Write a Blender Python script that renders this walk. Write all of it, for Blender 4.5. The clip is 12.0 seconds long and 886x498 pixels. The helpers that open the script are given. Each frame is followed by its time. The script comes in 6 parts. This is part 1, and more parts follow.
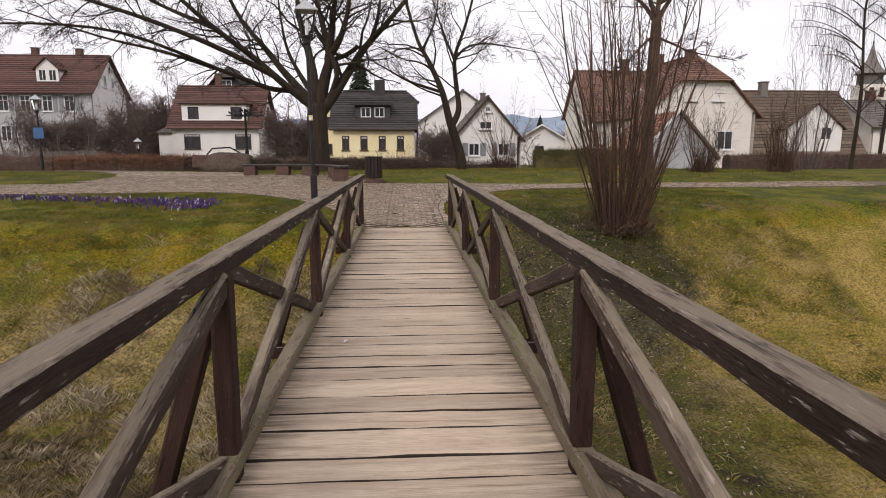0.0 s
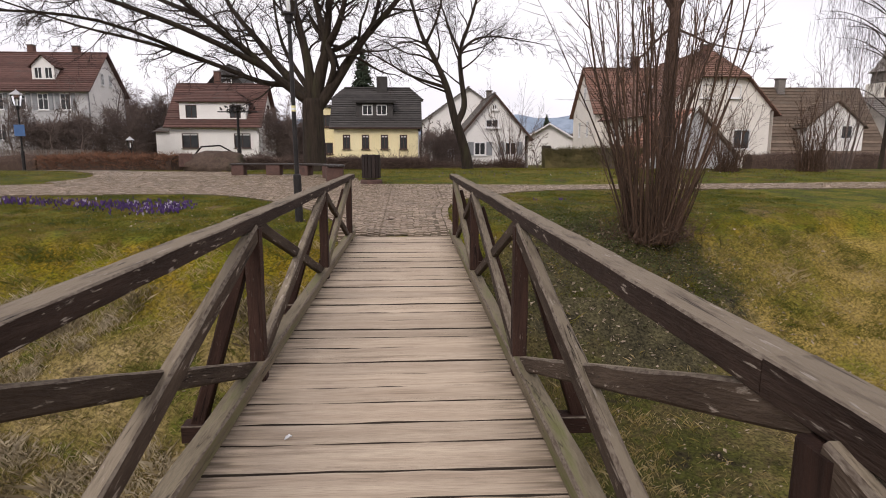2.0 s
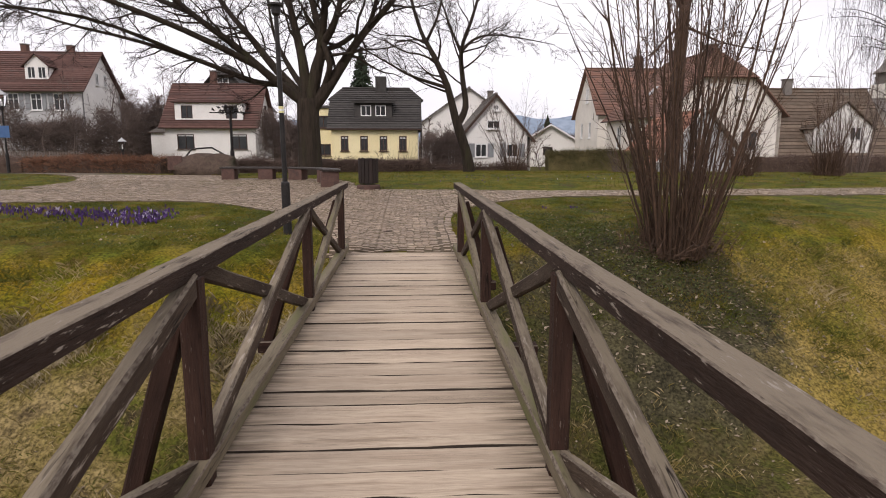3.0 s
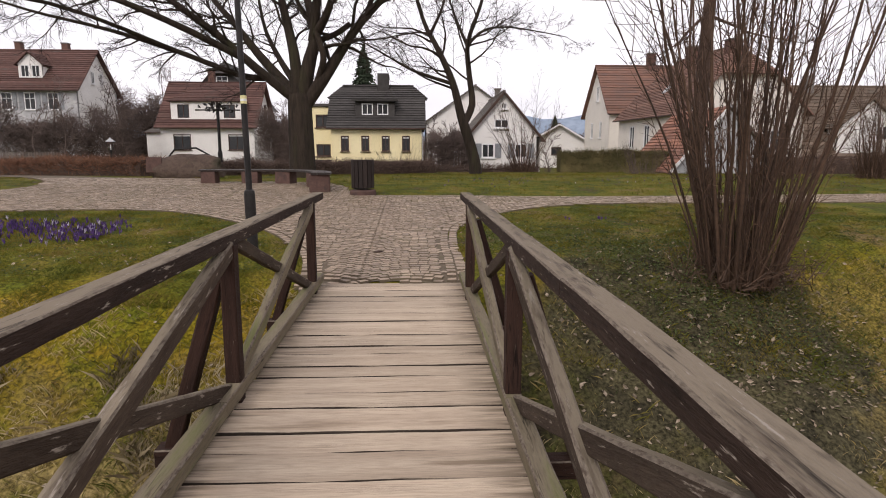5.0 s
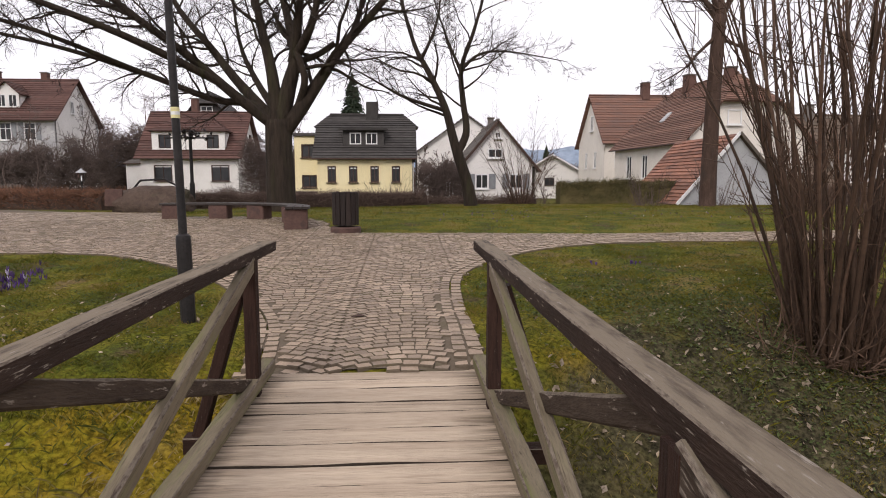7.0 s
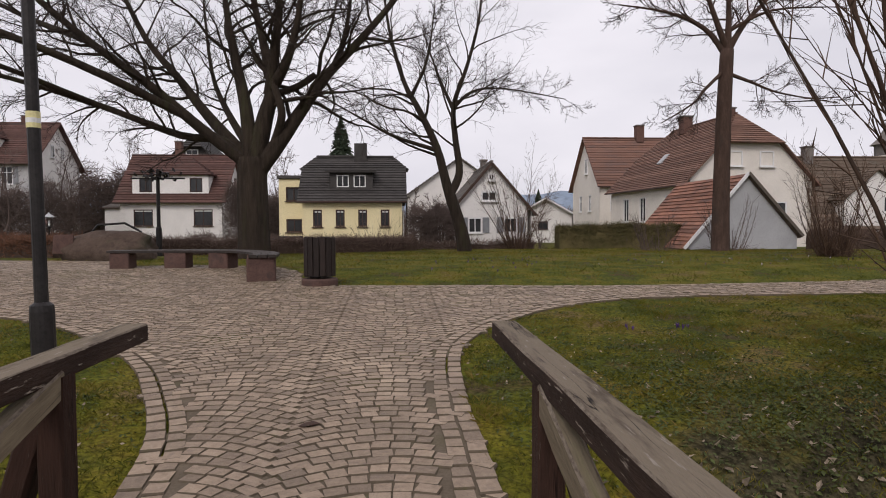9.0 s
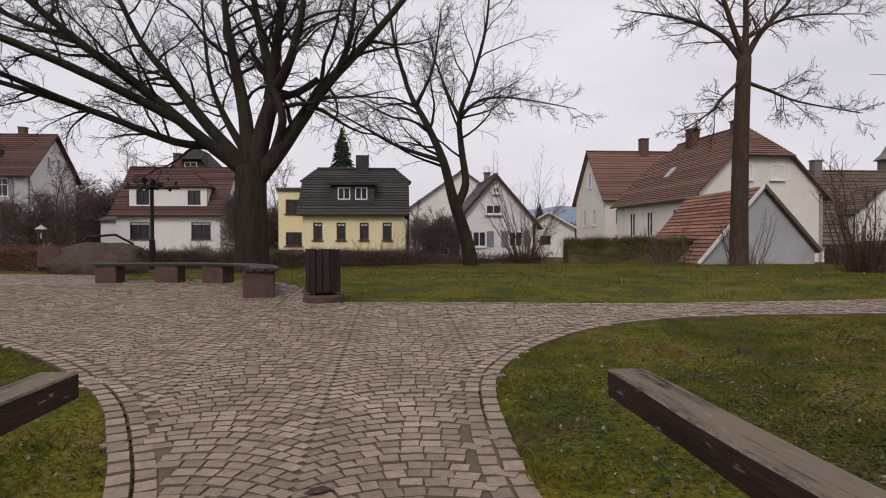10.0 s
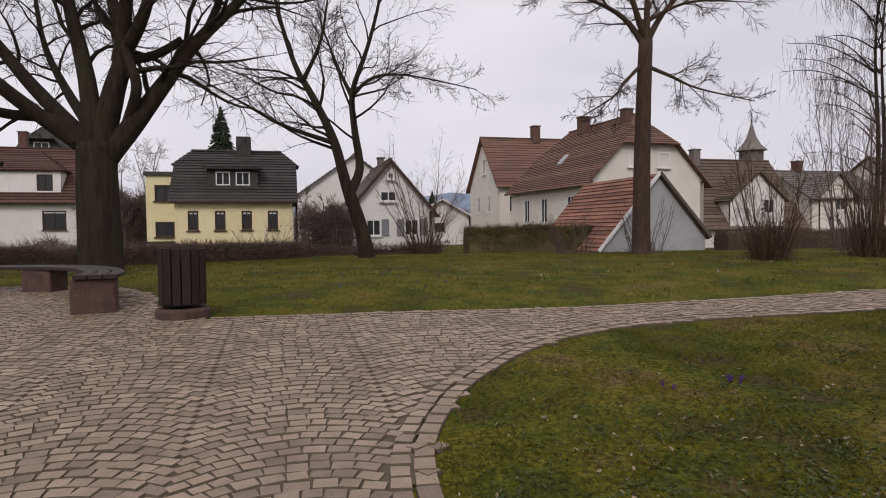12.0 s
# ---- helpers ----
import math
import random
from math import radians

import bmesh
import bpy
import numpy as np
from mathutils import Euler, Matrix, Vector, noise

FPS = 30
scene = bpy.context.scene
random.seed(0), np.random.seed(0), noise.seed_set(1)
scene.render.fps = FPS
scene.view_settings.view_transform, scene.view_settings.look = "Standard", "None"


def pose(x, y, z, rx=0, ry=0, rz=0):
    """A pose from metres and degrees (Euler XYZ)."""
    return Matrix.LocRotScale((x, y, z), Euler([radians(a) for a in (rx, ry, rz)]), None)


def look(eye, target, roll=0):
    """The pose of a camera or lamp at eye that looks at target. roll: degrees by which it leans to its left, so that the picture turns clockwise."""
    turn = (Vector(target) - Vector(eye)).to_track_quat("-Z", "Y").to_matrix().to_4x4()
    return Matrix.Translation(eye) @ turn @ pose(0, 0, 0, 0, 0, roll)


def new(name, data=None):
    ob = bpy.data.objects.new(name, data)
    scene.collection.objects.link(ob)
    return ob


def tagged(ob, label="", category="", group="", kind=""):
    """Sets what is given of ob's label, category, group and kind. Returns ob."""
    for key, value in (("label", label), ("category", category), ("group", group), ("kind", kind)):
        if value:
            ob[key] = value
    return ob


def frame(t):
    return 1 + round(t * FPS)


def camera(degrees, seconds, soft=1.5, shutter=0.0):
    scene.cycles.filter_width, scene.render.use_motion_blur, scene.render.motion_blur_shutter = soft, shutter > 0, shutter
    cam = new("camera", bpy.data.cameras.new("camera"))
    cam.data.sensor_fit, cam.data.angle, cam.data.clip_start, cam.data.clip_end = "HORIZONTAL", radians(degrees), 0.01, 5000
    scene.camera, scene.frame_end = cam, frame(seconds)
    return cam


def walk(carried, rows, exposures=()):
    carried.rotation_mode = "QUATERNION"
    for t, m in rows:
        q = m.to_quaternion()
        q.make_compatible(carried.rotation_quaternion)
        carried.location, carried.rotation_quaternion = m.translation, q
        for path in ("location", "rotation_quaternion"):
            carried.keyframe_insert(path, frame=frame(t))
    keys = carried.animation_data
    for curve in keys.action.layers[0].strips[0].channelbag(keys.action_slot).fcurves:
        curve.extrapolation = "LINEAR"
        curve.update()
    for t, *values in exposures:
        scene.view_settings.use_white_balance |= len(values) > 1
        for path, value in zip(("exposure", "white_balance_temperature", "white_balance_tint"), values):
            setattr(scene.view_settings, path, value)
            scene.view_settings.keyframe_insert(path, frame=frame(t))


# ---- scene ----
cam = camera(71.6, 12.0, soft=1.0)
METRES, EYE, TILT, LEAN, TURN = 11.7, 1.5, -9.3, 0.0, -3.5
ROWS = [
    (0.0, 0.0, 0.0, 0.0, 0.0, 0.0, -0.0),
    (0.5, -0.0054, 0.0314, 0.0045, 0.5, -0.01, 0.02),
    (1.0, -0.0006, 0.0704, 0.0073, 0.59, -0.07, -0.02),
    (1.5, 0.0014, 0.106, 0.012, 0.51, 0.03, -0.05),
    (2.0, 0.002, 0.1471, 0.017, 0.45, 0.03, -0.1),
    (2.5, 0.0013, 0.1918, 0.0295, 0.4, 0.02, -0.15),
    (3.0, -0.0034, 0.2327, 0.0375, 0.4, 0.08, -0.14),
    (5.0, -0.0029, 0.4049, 0.0652, 0.9, 0.12, -0.19),
    (5.5, -0.0076, 0.4476, 0.0724, 0.92, 0.16, -0.2),
    (6.0, -0.0124, 0.4937, 0.0816, 0.9, 0.16, -0.24),
    (6.5, -0.0167, 0.5361, 0.0878, 0.74, 0.93, -0.18),
    (7.0, -0.0159, 0.5801, 0.093, -0.01, 2.95, 0.09),
    (9.0, -0.0176, 0.7466, 0.1179, -0.8, 7.06, 0.39),
    (9.5, -0.025, 0.7862, 0.1218, -0.85, 8.21, 0.25),
    (10.0, -0.0387, 0.8261, 0.1265, -0.92, 8.42, 0.24),
    (10.5, -0.0466, 0.8602, 0.1285, -1.26, 8.49, 0.35),
    (11.0, -0.0479, 0.9009, 0.1352, -2.48, 8.37, 0.58),
    (11.5, -0.0486, 0.9402, 0.1474, -5.96, 7.2, 1.29),
    (12.0, -0.0435, 0.9785, 0.1596, -10.85, 6.97, 2.33),
]
EXPOSURE = [(0.0, 0.47, 6580, 15), (3.0, 0.50, 6580, 15), (6.0, 0.52, 6580, 15), (7.0, 0.54, 6550, 15), (9.0, 0.12, 6480, 15), (10.0, 0.0, 6480, 15), (12.0, -0.02, 6480, 15)]
walk(cam, [(t, pose(0, 0, EYE, TILT, LEAN, TURN) @ pose(METRES * x, METRES * y, METRES * z, 90 + pitch, roll, yaw)) for t, x, y, z, yaw, pitch, roll in ROWS], EXPOSURE)


# ---- world, sun ----
def build_world():
    w = bpy.data.worlds.new("overcast_sky")
    scene.world = w
    w.use_nodes = True
    nt = w.node_tree
    nt.nodes.clear()
    out = nt.nodes.new("ShaderNodeOutputWorld")
    bg = nt.nodes.new("ShaderNodeBackground")
    sky = nt.nodes.new("ShaderNodeTexSky")
    sky.sky_type, sky.sun_disc = "NISHITA", False
    sky.sun_elevation, sky.sun_rotation = radians(38), radians(200)
    sky.air_density, sky.dust_density = 1.0, 4.0
    grey = nt.nodes.new("ShaderNodeHueSaturation")
    grey.inputs["Saturation"].default_value = 0.25
    tc = nt.nodes.new("ShaderNodeTexCoord")
    mp = nt.nodes.new("ShaderNodeMapping")
    mp.inputs["Scale"].default_value = (1.0, 1.0, 3.0)
    nz = nt.nodes.new("ShaderNodeTexNoise")
    nz.inputs["Scale"].default_value, nz.inputs["Detail"].default_value = 2.2, 5
    ramp = nt.nodes.new("ShaderNodeValToRGB")
    ramp.color_ramp.elements[0].position, ramp.color_ramp.elements[1].position = 0.3, 0.7
    ramp.color_ramp.elements[0].color = (6.75, 6.75, 7.2, 1)
    ramp.color_ramp.elements[1].color = (8.7, 8.6, 8.95, 1)
    mix = nt.nodes.new("ShaderNodeMix")
    mix.data_type = "RGBA"
    mix.inputs[0].default_value = 0.93
    nt.links.new(sky.outputs[0], grey.inputs["Color"])
    nt.links.new(tc.outputs["Generated"], mp.inputs[0])
    nt.links.new(mp.outputs[0], nz.inputs["Vector"])
    nt.links.new(nz.outputs["Fac"], ramp.inputs[0])
    nt.links.new(grey.outputs[0], mix.inputs[6])
    nt.links.new(ramp.outputs[0], mix.inputs[7])
    nt.links.new(mix.outputs[2], bg.inputs["Color"])
    bg.inputs["Strength"].default_value = 0.1
    nt.links.new(bg.outputs[0], out.inputs[0])


build_world()
sun = new("sun", bpy.data.lights.new("sun", "SUN"))
sun.data.energy, sun.data.angle, sun.data.color = 1.2, radians(20), (1.0, 0.96, 0.9)
sun.matrix_world = look((-20, -40, 42), (0, 8, 0))


# ---- materials ----
def mat(name, c1, c2, scale=5.0, rough=0.8, bump=0.3, fine=40.0, stretch=(1, 1, 1), stain=None, stain_at=(0.55, 0.72), stain_scale=1.0,
        up=None, rand=0.0, spec=0.2, metal=0.0, dist=0.01, up_lo=0.5, crack=None, ends=None):
    """Two colours mixed by noise at two scales, an optional stain, an optional second colour on upward faces, variation
    by object.
    """
    m = bpy.data.materials.new(name)
    m.use_nodes = True
    nt = m.node_tree
    b = nt.nodes["Principled BSDF"]
    b.inputs["Roughness"].default_value = rough
    b.inputs["Metallic"].default_value = metal
    b.inputs["Specular IOR Level"].default_value = spec
    tc = nt.nodes.new("ShaderNodeTexCoord")
    oi = nt.nodes.new("ShaderNodeObjectInfo")
    mp = nt.nodes.new("ShaderNodeMapping")
    mp.inputs["Scale"].default_value = stretch
    add = nt.nodes.new("ShaderNodeVectorMath")
    add.operation = "ADD"
    sc = nt.nodes.new("ShaderNodeVectorMath")
    sc.operation = "SCALE"
    sc.inputs[0].default_value = (37.0, 53.0, 71.0)
    nt.links.new(oi.outputs["Random"], sc.inputs["Scale"])
    nt.links.new(tc.outputs["Object"], add.inputs[0])
    nt.links.new(sc.outputs[0], add.inputs[1])
    nt.links.new(add.outputs[0], mp.inputs[0])

    def noise_tex(s, detail=6.0):
        n = nt.nodes.new("ShaderNodeTexNoise")
        n.inputs["Scale"].default_value, n.inputs["Detail"].default_value = s, detail
        n.inputs["Roughness"].default_value = 0.6
        nt.links.new(mp.outputs[0], n.inputs["Vector"])
        return n.outputs["Fac"]

    def ramp(value, lo, hi):
        r = nt.nodes.new("ShaderNodeMapRange")
        r.inputs[1].default_value, r.inputs[2].default_value = lo, hi
        nt.links.new(value, r.inputs[0])
        return r.outputs[0]

    def blend(fac, a, c):
        x = nt.nodes.new("ShaderNodeMix")
        x.data_type = "RGBA"
        nt.links.new(fac, x.inputs[0])
        for s, v in ((6, a), (7, c)):
            if isinstance(v, tuple):
                x.inputs[s].default_value = (*v, 1)
            else:
                nt.links.new(v, x.inputs[s])
        return x.outputs[2]

    big, small = noise_tex(scale), noise_tex(fine, 4.0)
    col = blend(ramp(big, 0.3, 0.7), c1, c2)
    dark = tuple(0.55 * v for v in c1)
    f = nt.nodes.new("ShaderNodeMath")
    f.operation = "MULTIPLY"
    f.inputs[1].default_value = 0.55
    nt.links.new(ramp(small, 0.45, 0.75), f.inputs[0])
    col = blend(f.outputs[0], col, dark)
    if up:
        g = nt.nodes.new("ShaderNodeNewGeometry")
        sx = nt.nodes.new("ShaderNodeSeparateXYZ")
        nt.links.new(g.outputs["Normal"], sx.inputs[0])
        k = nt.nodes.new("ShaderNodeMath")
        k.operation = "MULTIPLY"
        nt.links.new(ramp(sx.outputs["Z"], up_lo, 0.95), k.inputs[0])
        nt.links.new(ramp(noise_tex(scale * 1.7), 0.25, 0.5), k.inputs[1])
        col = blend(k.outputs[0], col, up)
    if stain:
        col = blend(ramp(noise_tex(stain_scale, 8.0), *stain_at), col, stain)
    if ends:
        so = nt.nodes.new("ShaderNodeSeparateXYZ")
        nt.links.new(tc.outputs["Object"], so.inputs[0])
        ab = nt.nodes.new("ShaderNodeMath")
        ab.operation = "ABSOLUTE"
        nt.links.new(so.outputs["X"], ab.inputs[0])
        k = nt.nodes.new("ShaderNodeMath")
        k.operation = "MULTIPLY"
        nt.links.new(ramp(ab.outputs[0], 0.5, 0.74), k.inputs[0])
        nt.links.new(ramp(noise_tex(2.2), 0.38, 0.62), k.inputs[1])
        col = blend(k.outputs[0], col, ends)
    cracks = None
    if crack:
        mc = nt.nodes.new("ShaderNodeMapping")
        mc.inputs["Scale"].default_value = crack
        nt.links.new(add.outputs[0], mc.inputs[0])
        nc = nt.nodes.new("ShaderNodeTexNoise")
        nc.inputs["Scale"].default_value, nc.inputs["Detail"].default_value = 1.0, 3.0
        nt.links.new(mc.outputs[0], nc.inputs["Vector"])
        off = nt.nodes.new("ShaderNodeMath")
        off.operation = "SUBTRACT"
        off.inputs[1].default_value = 0.5
        nt.links.new(nc.outputs["Fac"], off.inputs[0])
        ab = nt.nodes.new("ShaderNodeMath")
        ab.operation = "ABSOLUTE"
        nt.links.new(off.outputs[0], ab.inputs[0])
        cracks = ramp(ab.outputs[0], 0.022, 0.004)
        k = nt.nodes.new("ShaderNodeMath")
        k.operation = "MULTIPLY"
        nt.links.new(cracks, k.inputs[0])
        nt.links.new(ramp(noise_tex(scale * 0.9), 0.5, 0.62), k.inputs[1])
        cracks = k.outputs[0]
        col = blend(cracks, col, tuple(0.35 * v for v in c1))
    if rand:
        hs = nt.nodes.new("ShaderNodeHueSaturation")
        rr = nt.nodes.new("ShaderNodeMapRange")
        rr.inputs[3].default_value, rr.inputs[4].default_value = 1 - rand, 1 + rand
        gi = nt.nodes.new("ShaderNodeNewGeometry")
        sm = nt.nodes.new("ShaderNodeMath")
        sm.operation = "ADD"
        fr = nt.nodes.new("ShaderNodeMath")
        fr.operation = "FRACT"
        nt.links.new(gi.outputs["Random Per Island"], sm.inputs[0])
        nt.links.new(oi.outputs["Random"], sm.inputs[1])
        nt.links.new(sm.outputs[0], fr.inputs[0])
        nt.links.new(fr.outputs[0], rr.inputs[0])
        nt.links.new(rr.outputs[0], hs.inputs["Value"])
        nt.links.new(col, hs.inputs["Color"])
        col = hs.outputs[0]
    nt.links.new(col, b.inputs["Base Color"])
    if bump:
        bp = nt.nodes.new("ShaderNodeBump")
        bp.inputs["Strength"].default_value, bp.inputs["Distance"].default_value = bump, dist
        s = nt.nodes.new("ShaderNodeMath")
        s.operation = "ADD"
        nt.links.new(big, s.inputs[0])
        nt.links.new(small, s.inputs[1])
        nt.links.new(s.outputs[0], bp.inputs["Height"])
        nt.links.new(bp.outputs[0], b.inputs["Normal"])
    return m


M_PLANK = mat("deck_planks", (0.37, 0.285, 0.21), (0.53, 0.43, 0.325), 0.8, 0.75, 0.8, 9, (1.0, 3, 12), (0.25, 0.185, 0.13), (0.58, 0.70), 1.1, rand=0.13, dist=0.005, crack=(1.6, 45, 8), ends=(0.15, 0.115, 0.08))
# near-black: the shade of the gaps between planks is painted on their sides
M_PLANK_GAP = mat("gap_shade_plank_sides", (0.03, 0.022, 0.017), (0.05, 0.038, 0.028), 3.0, 0.9, 0.2)
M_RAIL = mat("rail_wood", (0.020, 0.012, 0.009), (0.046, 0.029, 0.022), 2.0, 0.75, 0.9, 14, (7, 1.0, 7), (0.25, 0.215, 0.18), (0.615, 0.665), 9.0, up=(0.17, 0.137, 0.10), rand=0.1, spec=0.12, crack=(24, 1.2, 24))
M_PALE_EDGE = mat("pale_timber_edge", (0.135, 0.107, 0.082), (0.22, 0.185, 0.145), 2.0, 0.85, 0.6, 14, (10, 3.0, 10), (0.075, 0.055, 0.043), (0.45, 0.65), 9.0, spec=0.1)
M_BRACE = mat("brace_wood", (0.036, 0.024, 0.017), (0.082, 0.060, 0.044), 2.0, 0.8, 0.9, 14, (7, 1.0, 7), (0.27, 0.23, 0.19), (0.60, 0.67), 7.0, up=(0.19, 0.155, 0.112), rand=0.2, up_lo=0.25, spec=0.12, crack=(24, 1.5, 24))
M_POST = mat("post_wood", (0.022, 0.012, 0.009), (0.050, 0.026, 0.019), 2.0, 0.75, 0.6, 14, (10, 1.0, 10), (0.14, 0.11, 0.088), (0.64, 0.72), 14.0, rand=0.15, spec=0.12, crack=(24, 1.4, 24))
M_KERB = mat("kerb_wood", (0.12, 0.095, 0.062), (0.205, 0.168, 0.115), 2.0, 0.8, 0.6, 12, (10, 1.0, 10), (0.115, 0.115, 0.042), (0.50, 0.66), 1.0, rand=0.1, crack=(24, 1.4, 24))
M_STONE = mat("sett_stone", (0.235, 0.172, 0.122), (0.365, 0.278, 0.202), 3.0, 0.6, 0.5, 70, stain=(0.165, 0.12, 0.09), stain_at=(0.53, 0.78), stain_scale=1.2, rand=0.26, spec=0.3)
M_BED = mat("sett_bed", (0.105, 0.082, 0.058), (0.15, 0.118, 0.085), 5.0, 0.95, 0.5, 60, stain=(0.095, 0.085, 0.042), stain_scale=1.4)
M_BARK = mat("tree_bark", (0.022, 0.016, 0.012), (0.058, 0.042, 0.030), 3.0, 0.9, 1.0, 12, (4, 4, 0.6), (0.05, 0.048, 0.022), (0.54, 0.74), 0.8, dist=0.05)
M_BARK_RED = mat("brown_bark", (0.046, 0.028, 0.021), (0.085, 0.053, 0.040), 3.0, 0.9, 0.8, 18, (3, 3, 0.7), (0.04, 0.03, 0.025), dist=0.02)
M_TWIG = mat("twigs", (0.026, 0.018, 0.015), (0.048, 0.034, 0.028), 6.0, 0.9, 0.0)
M_STEM = mat("shrub_stems", (0.050, 0.030, 0.020), (0.108, 0.065, 0.043), 1.5, 0.7, 0.2, 20, rand=0.45)
M_SCRUB = mat("grey_brown_scrub", (0.08, 0.058, 0.050), (0.14, 0.105, 0.090), 1.2, 0.9, 0.0, rand=0.3)
M_RUST = mat("rust_brown_hedge", (0.135, 0.062, 0.036), (0.22, 0.115, 0.070), 1.0, 0.9, 0.0, rand=0.4)
M_HEDGE = mat("olive_hedge", (0.058, 0.052, 0.020), (0.125, 0.10, 0.045), 1.5, 0.9, 0.0, rand=0.35)
M_DARKMETAL = mat("dark_iron", (0.022, 0.02, 0.02), (0.04, 0.036, 0.035), 6.0, 0.45, 0.1, metal=0.4)
M_SAND = mat("red_sandstone", (0.068, 0.04, 0.033), (0.118, 0.07, 0.058), 4.0, 0.85, 0.6, 40, stain=(0.05, 0.036, 0.032), stain_scale=3)
M_BENCH = mat("bench_wood", (0.022, 0.017, 0.015), (0.046, 0.037, 0.032), 5.0, 0.6, 0.4, 40, (3, 3, 9), up=(0.065, 0.056, 0.051))
M_BIN = mat("bin_slats", (0.016, 0.011, 0.01), (0.036, 0.025, 0.021), 6.0, 0.6, 0.4, 30, (8, 8, 1), rand=0.3)
M_ROCK = mat("boulder", (0.062, 0.042, 0.032), (0.115, 0.082, 0.064), 1.8, 0.9, 0.9, 9, stain=(0.06, 0.055, 0.034), stain_scale=1.2, dist=0.08)
M_YELLOW = mat("yellow_render", (0.76, 0.65, 0.38), (0.82, 0.72, 0.45), 0.8, 0.9, 0.15, 30, stain=(0.66, 0.57, 0.36), stain_at=(0.6, 0.9), stain_scale=0.5)
M_WHITE = mat("white_render", (0.70, 0.67, 0.64), (0.80, 0.77, 0.74), 0.8, 0.9, 0.15, 30, stain=(0.58, 0.55, 0.52), stain_at=(0.55, 0.9), stain_scale=0.6)
M_CREAM = mat("cream_render", (0.68, 0.63, 0.57), (0.77, 0.72, 0.65), 0.8, 0.9, 0.15, 30, stain=(0.54, 0.50, 0.45), stain_at=(0.55, 0.9), stain_scale=0.5)
M_SLATE = mat("grey_shingle_wall", (0.34, 0.335, 0.34), (0.47, 0.46, 0.455), 2.0, 0.8, 0.3, 20, stain=(0.56, 0.54, 0.53), stain_scale=0.5)
M_GREYWALL = mat("grey_plaster", (0.36, 0.36, 0.37), (0.44, 0.44, 0.45), 1.0, 0.9, 0.1, 30)
M_ROOF_DARK = mat("anthracite_tiles", (0.042, 0.038, 0.036), (0.068, 0.062, 0.058), 2.0, 0.7, 0.2, 25, rand=0.2)
M_ROOF_RED = mat("brown_red_tiles", (0.085, 0.045, 0.038), (0.125, 0.068, 0.056), 2.0, 0.8, 0.2, 25, stain=(0.085, 0.06, 0.052), stain_scale=0.7, rand=0.25)
M_ROOF_BROWN = mat("weathered_brown_tiles", (0.105, 0.076, 0.056), (0.155, 0.115, 0.086), 2.0, 0.8, 0.2, 25, stain=(0.11, 0.095, 0.075), stain_scale=0.7, rand=0.3)
M_ROOF_TERRA = mat("terracotta_brown_tiles", (0.15, 0.082, 0.062), (0.215, 0.125, 0.094), 2.0, 0.8, 0.2, 25, stain=(0.12, 0.085, 0.068), stain_scale=0.6, rand=0.25)
# hedge core: shade inside the twigs is painted in as a darker brown
M_CORE = mat("shaded_inner_growth", (0.062, 0.040, 0.031), (0.10, 0.068, 0.053), 3.0, 0.95, 0.9, 12, dist=0.05)
M_SCRUB_DARK = mat("brown_scrub", (0.10, 0.066, 0.052), (0.17, 0.12, 0.095), 1.2, 0.9, 0.0, rand=0.35)
M_ROOF_ORANGE = mat("orange_tiles", (0.26, 0.122, 0.08), (0.35, 0.17, 0.115), 2.0, 0.8, 0.2, 25, stain=(0.15, 0.085, 0.066), stain_at=(0.45, 0.65), stain_scale=0.8, rand=0.25)
M_ROOF_RUST = mat("rust_tiles", (0.155, 0.082, 0.06), (0.215, 0.118, 0.086), 1.0, 0.8, 0.2, 25, stain=(0.13, 0.082, 0.068), stain_at=(0.45, 0.65), stain_scale=0.5, rand=0.2)
M_ROOF_GREY = mat("grey_tiles", (0.13, 0.115, 0.105), (0.19, 0.17, 0.155), 2.0, 0.8, 0.2, 25, rand=0.15)
M_FRAME_W = mat("white_frames", (0.70, 0.69, 0.68), (0.78, 0.77, 0.76), 4.0, 0.5, 0.0)
M_FRAME_D = mat("dark_frames", (0.045, 0.026, 0.02), (0.075, 0.045, 0.035), 4.0, 0.6, 0.0)
M_SHUTTER = mat("grey_shutters", (0.20, 0.205, 0.215), (0.28, 0.285, 0.295), 4.0, 0.7, 0.1)
M_PANE = mat("window_pane", (0.018, 0.019, 0.021), (0.05, 0.05, 0.05), 0.9, 0.1, 0.0, spec=0.3)
M_BRICK = mat("chimney_brick", (0.10, 0.055, 0.045), (0.15, 0.085, 0.068), 6.0, 0.9, 0.3, 30)
M_ASPHALT = mat("asphalt", (0.045, 0.045, 0.047), (0.06, 0.06, 0.062), 3.0, 0.9, 0.3, 80)
M_SPRUCE = mat("spruce_needles", (0.028, 0.04, 0.024), (0.05, 0.066, 0.04), 2.0, 0.9, 0.0, rand=0.3)
# pale blue of the distant haze is put straight into the hill's base colour
M_HILL = mat("far_wooded_hill_haze", (0.20, 0.25, 0.32), (0.27, 0.32, 0.39), 0.02, 1.0, 0.0, 0.15, spec=0.0)
M_LEAF = mat("dead_leaves", (0.15, 0.11, 0.075), (0.34, 0.28, 0.21), 9.0, 0.9, 0.0, rand=0.4)
M_IVY = mat("ground_ivy", (0.042, 0.055, 0.016), (0.075, 0.090, 0.028), 6.0, 0.7, 0.0, rand=0.35)
M_PURPLE = mat("crocus_purple", (0.045, 0.022, 0.10), (0.115, 0.060, 0.20), 9.0, 0.7, 0.0, rand=0.5)
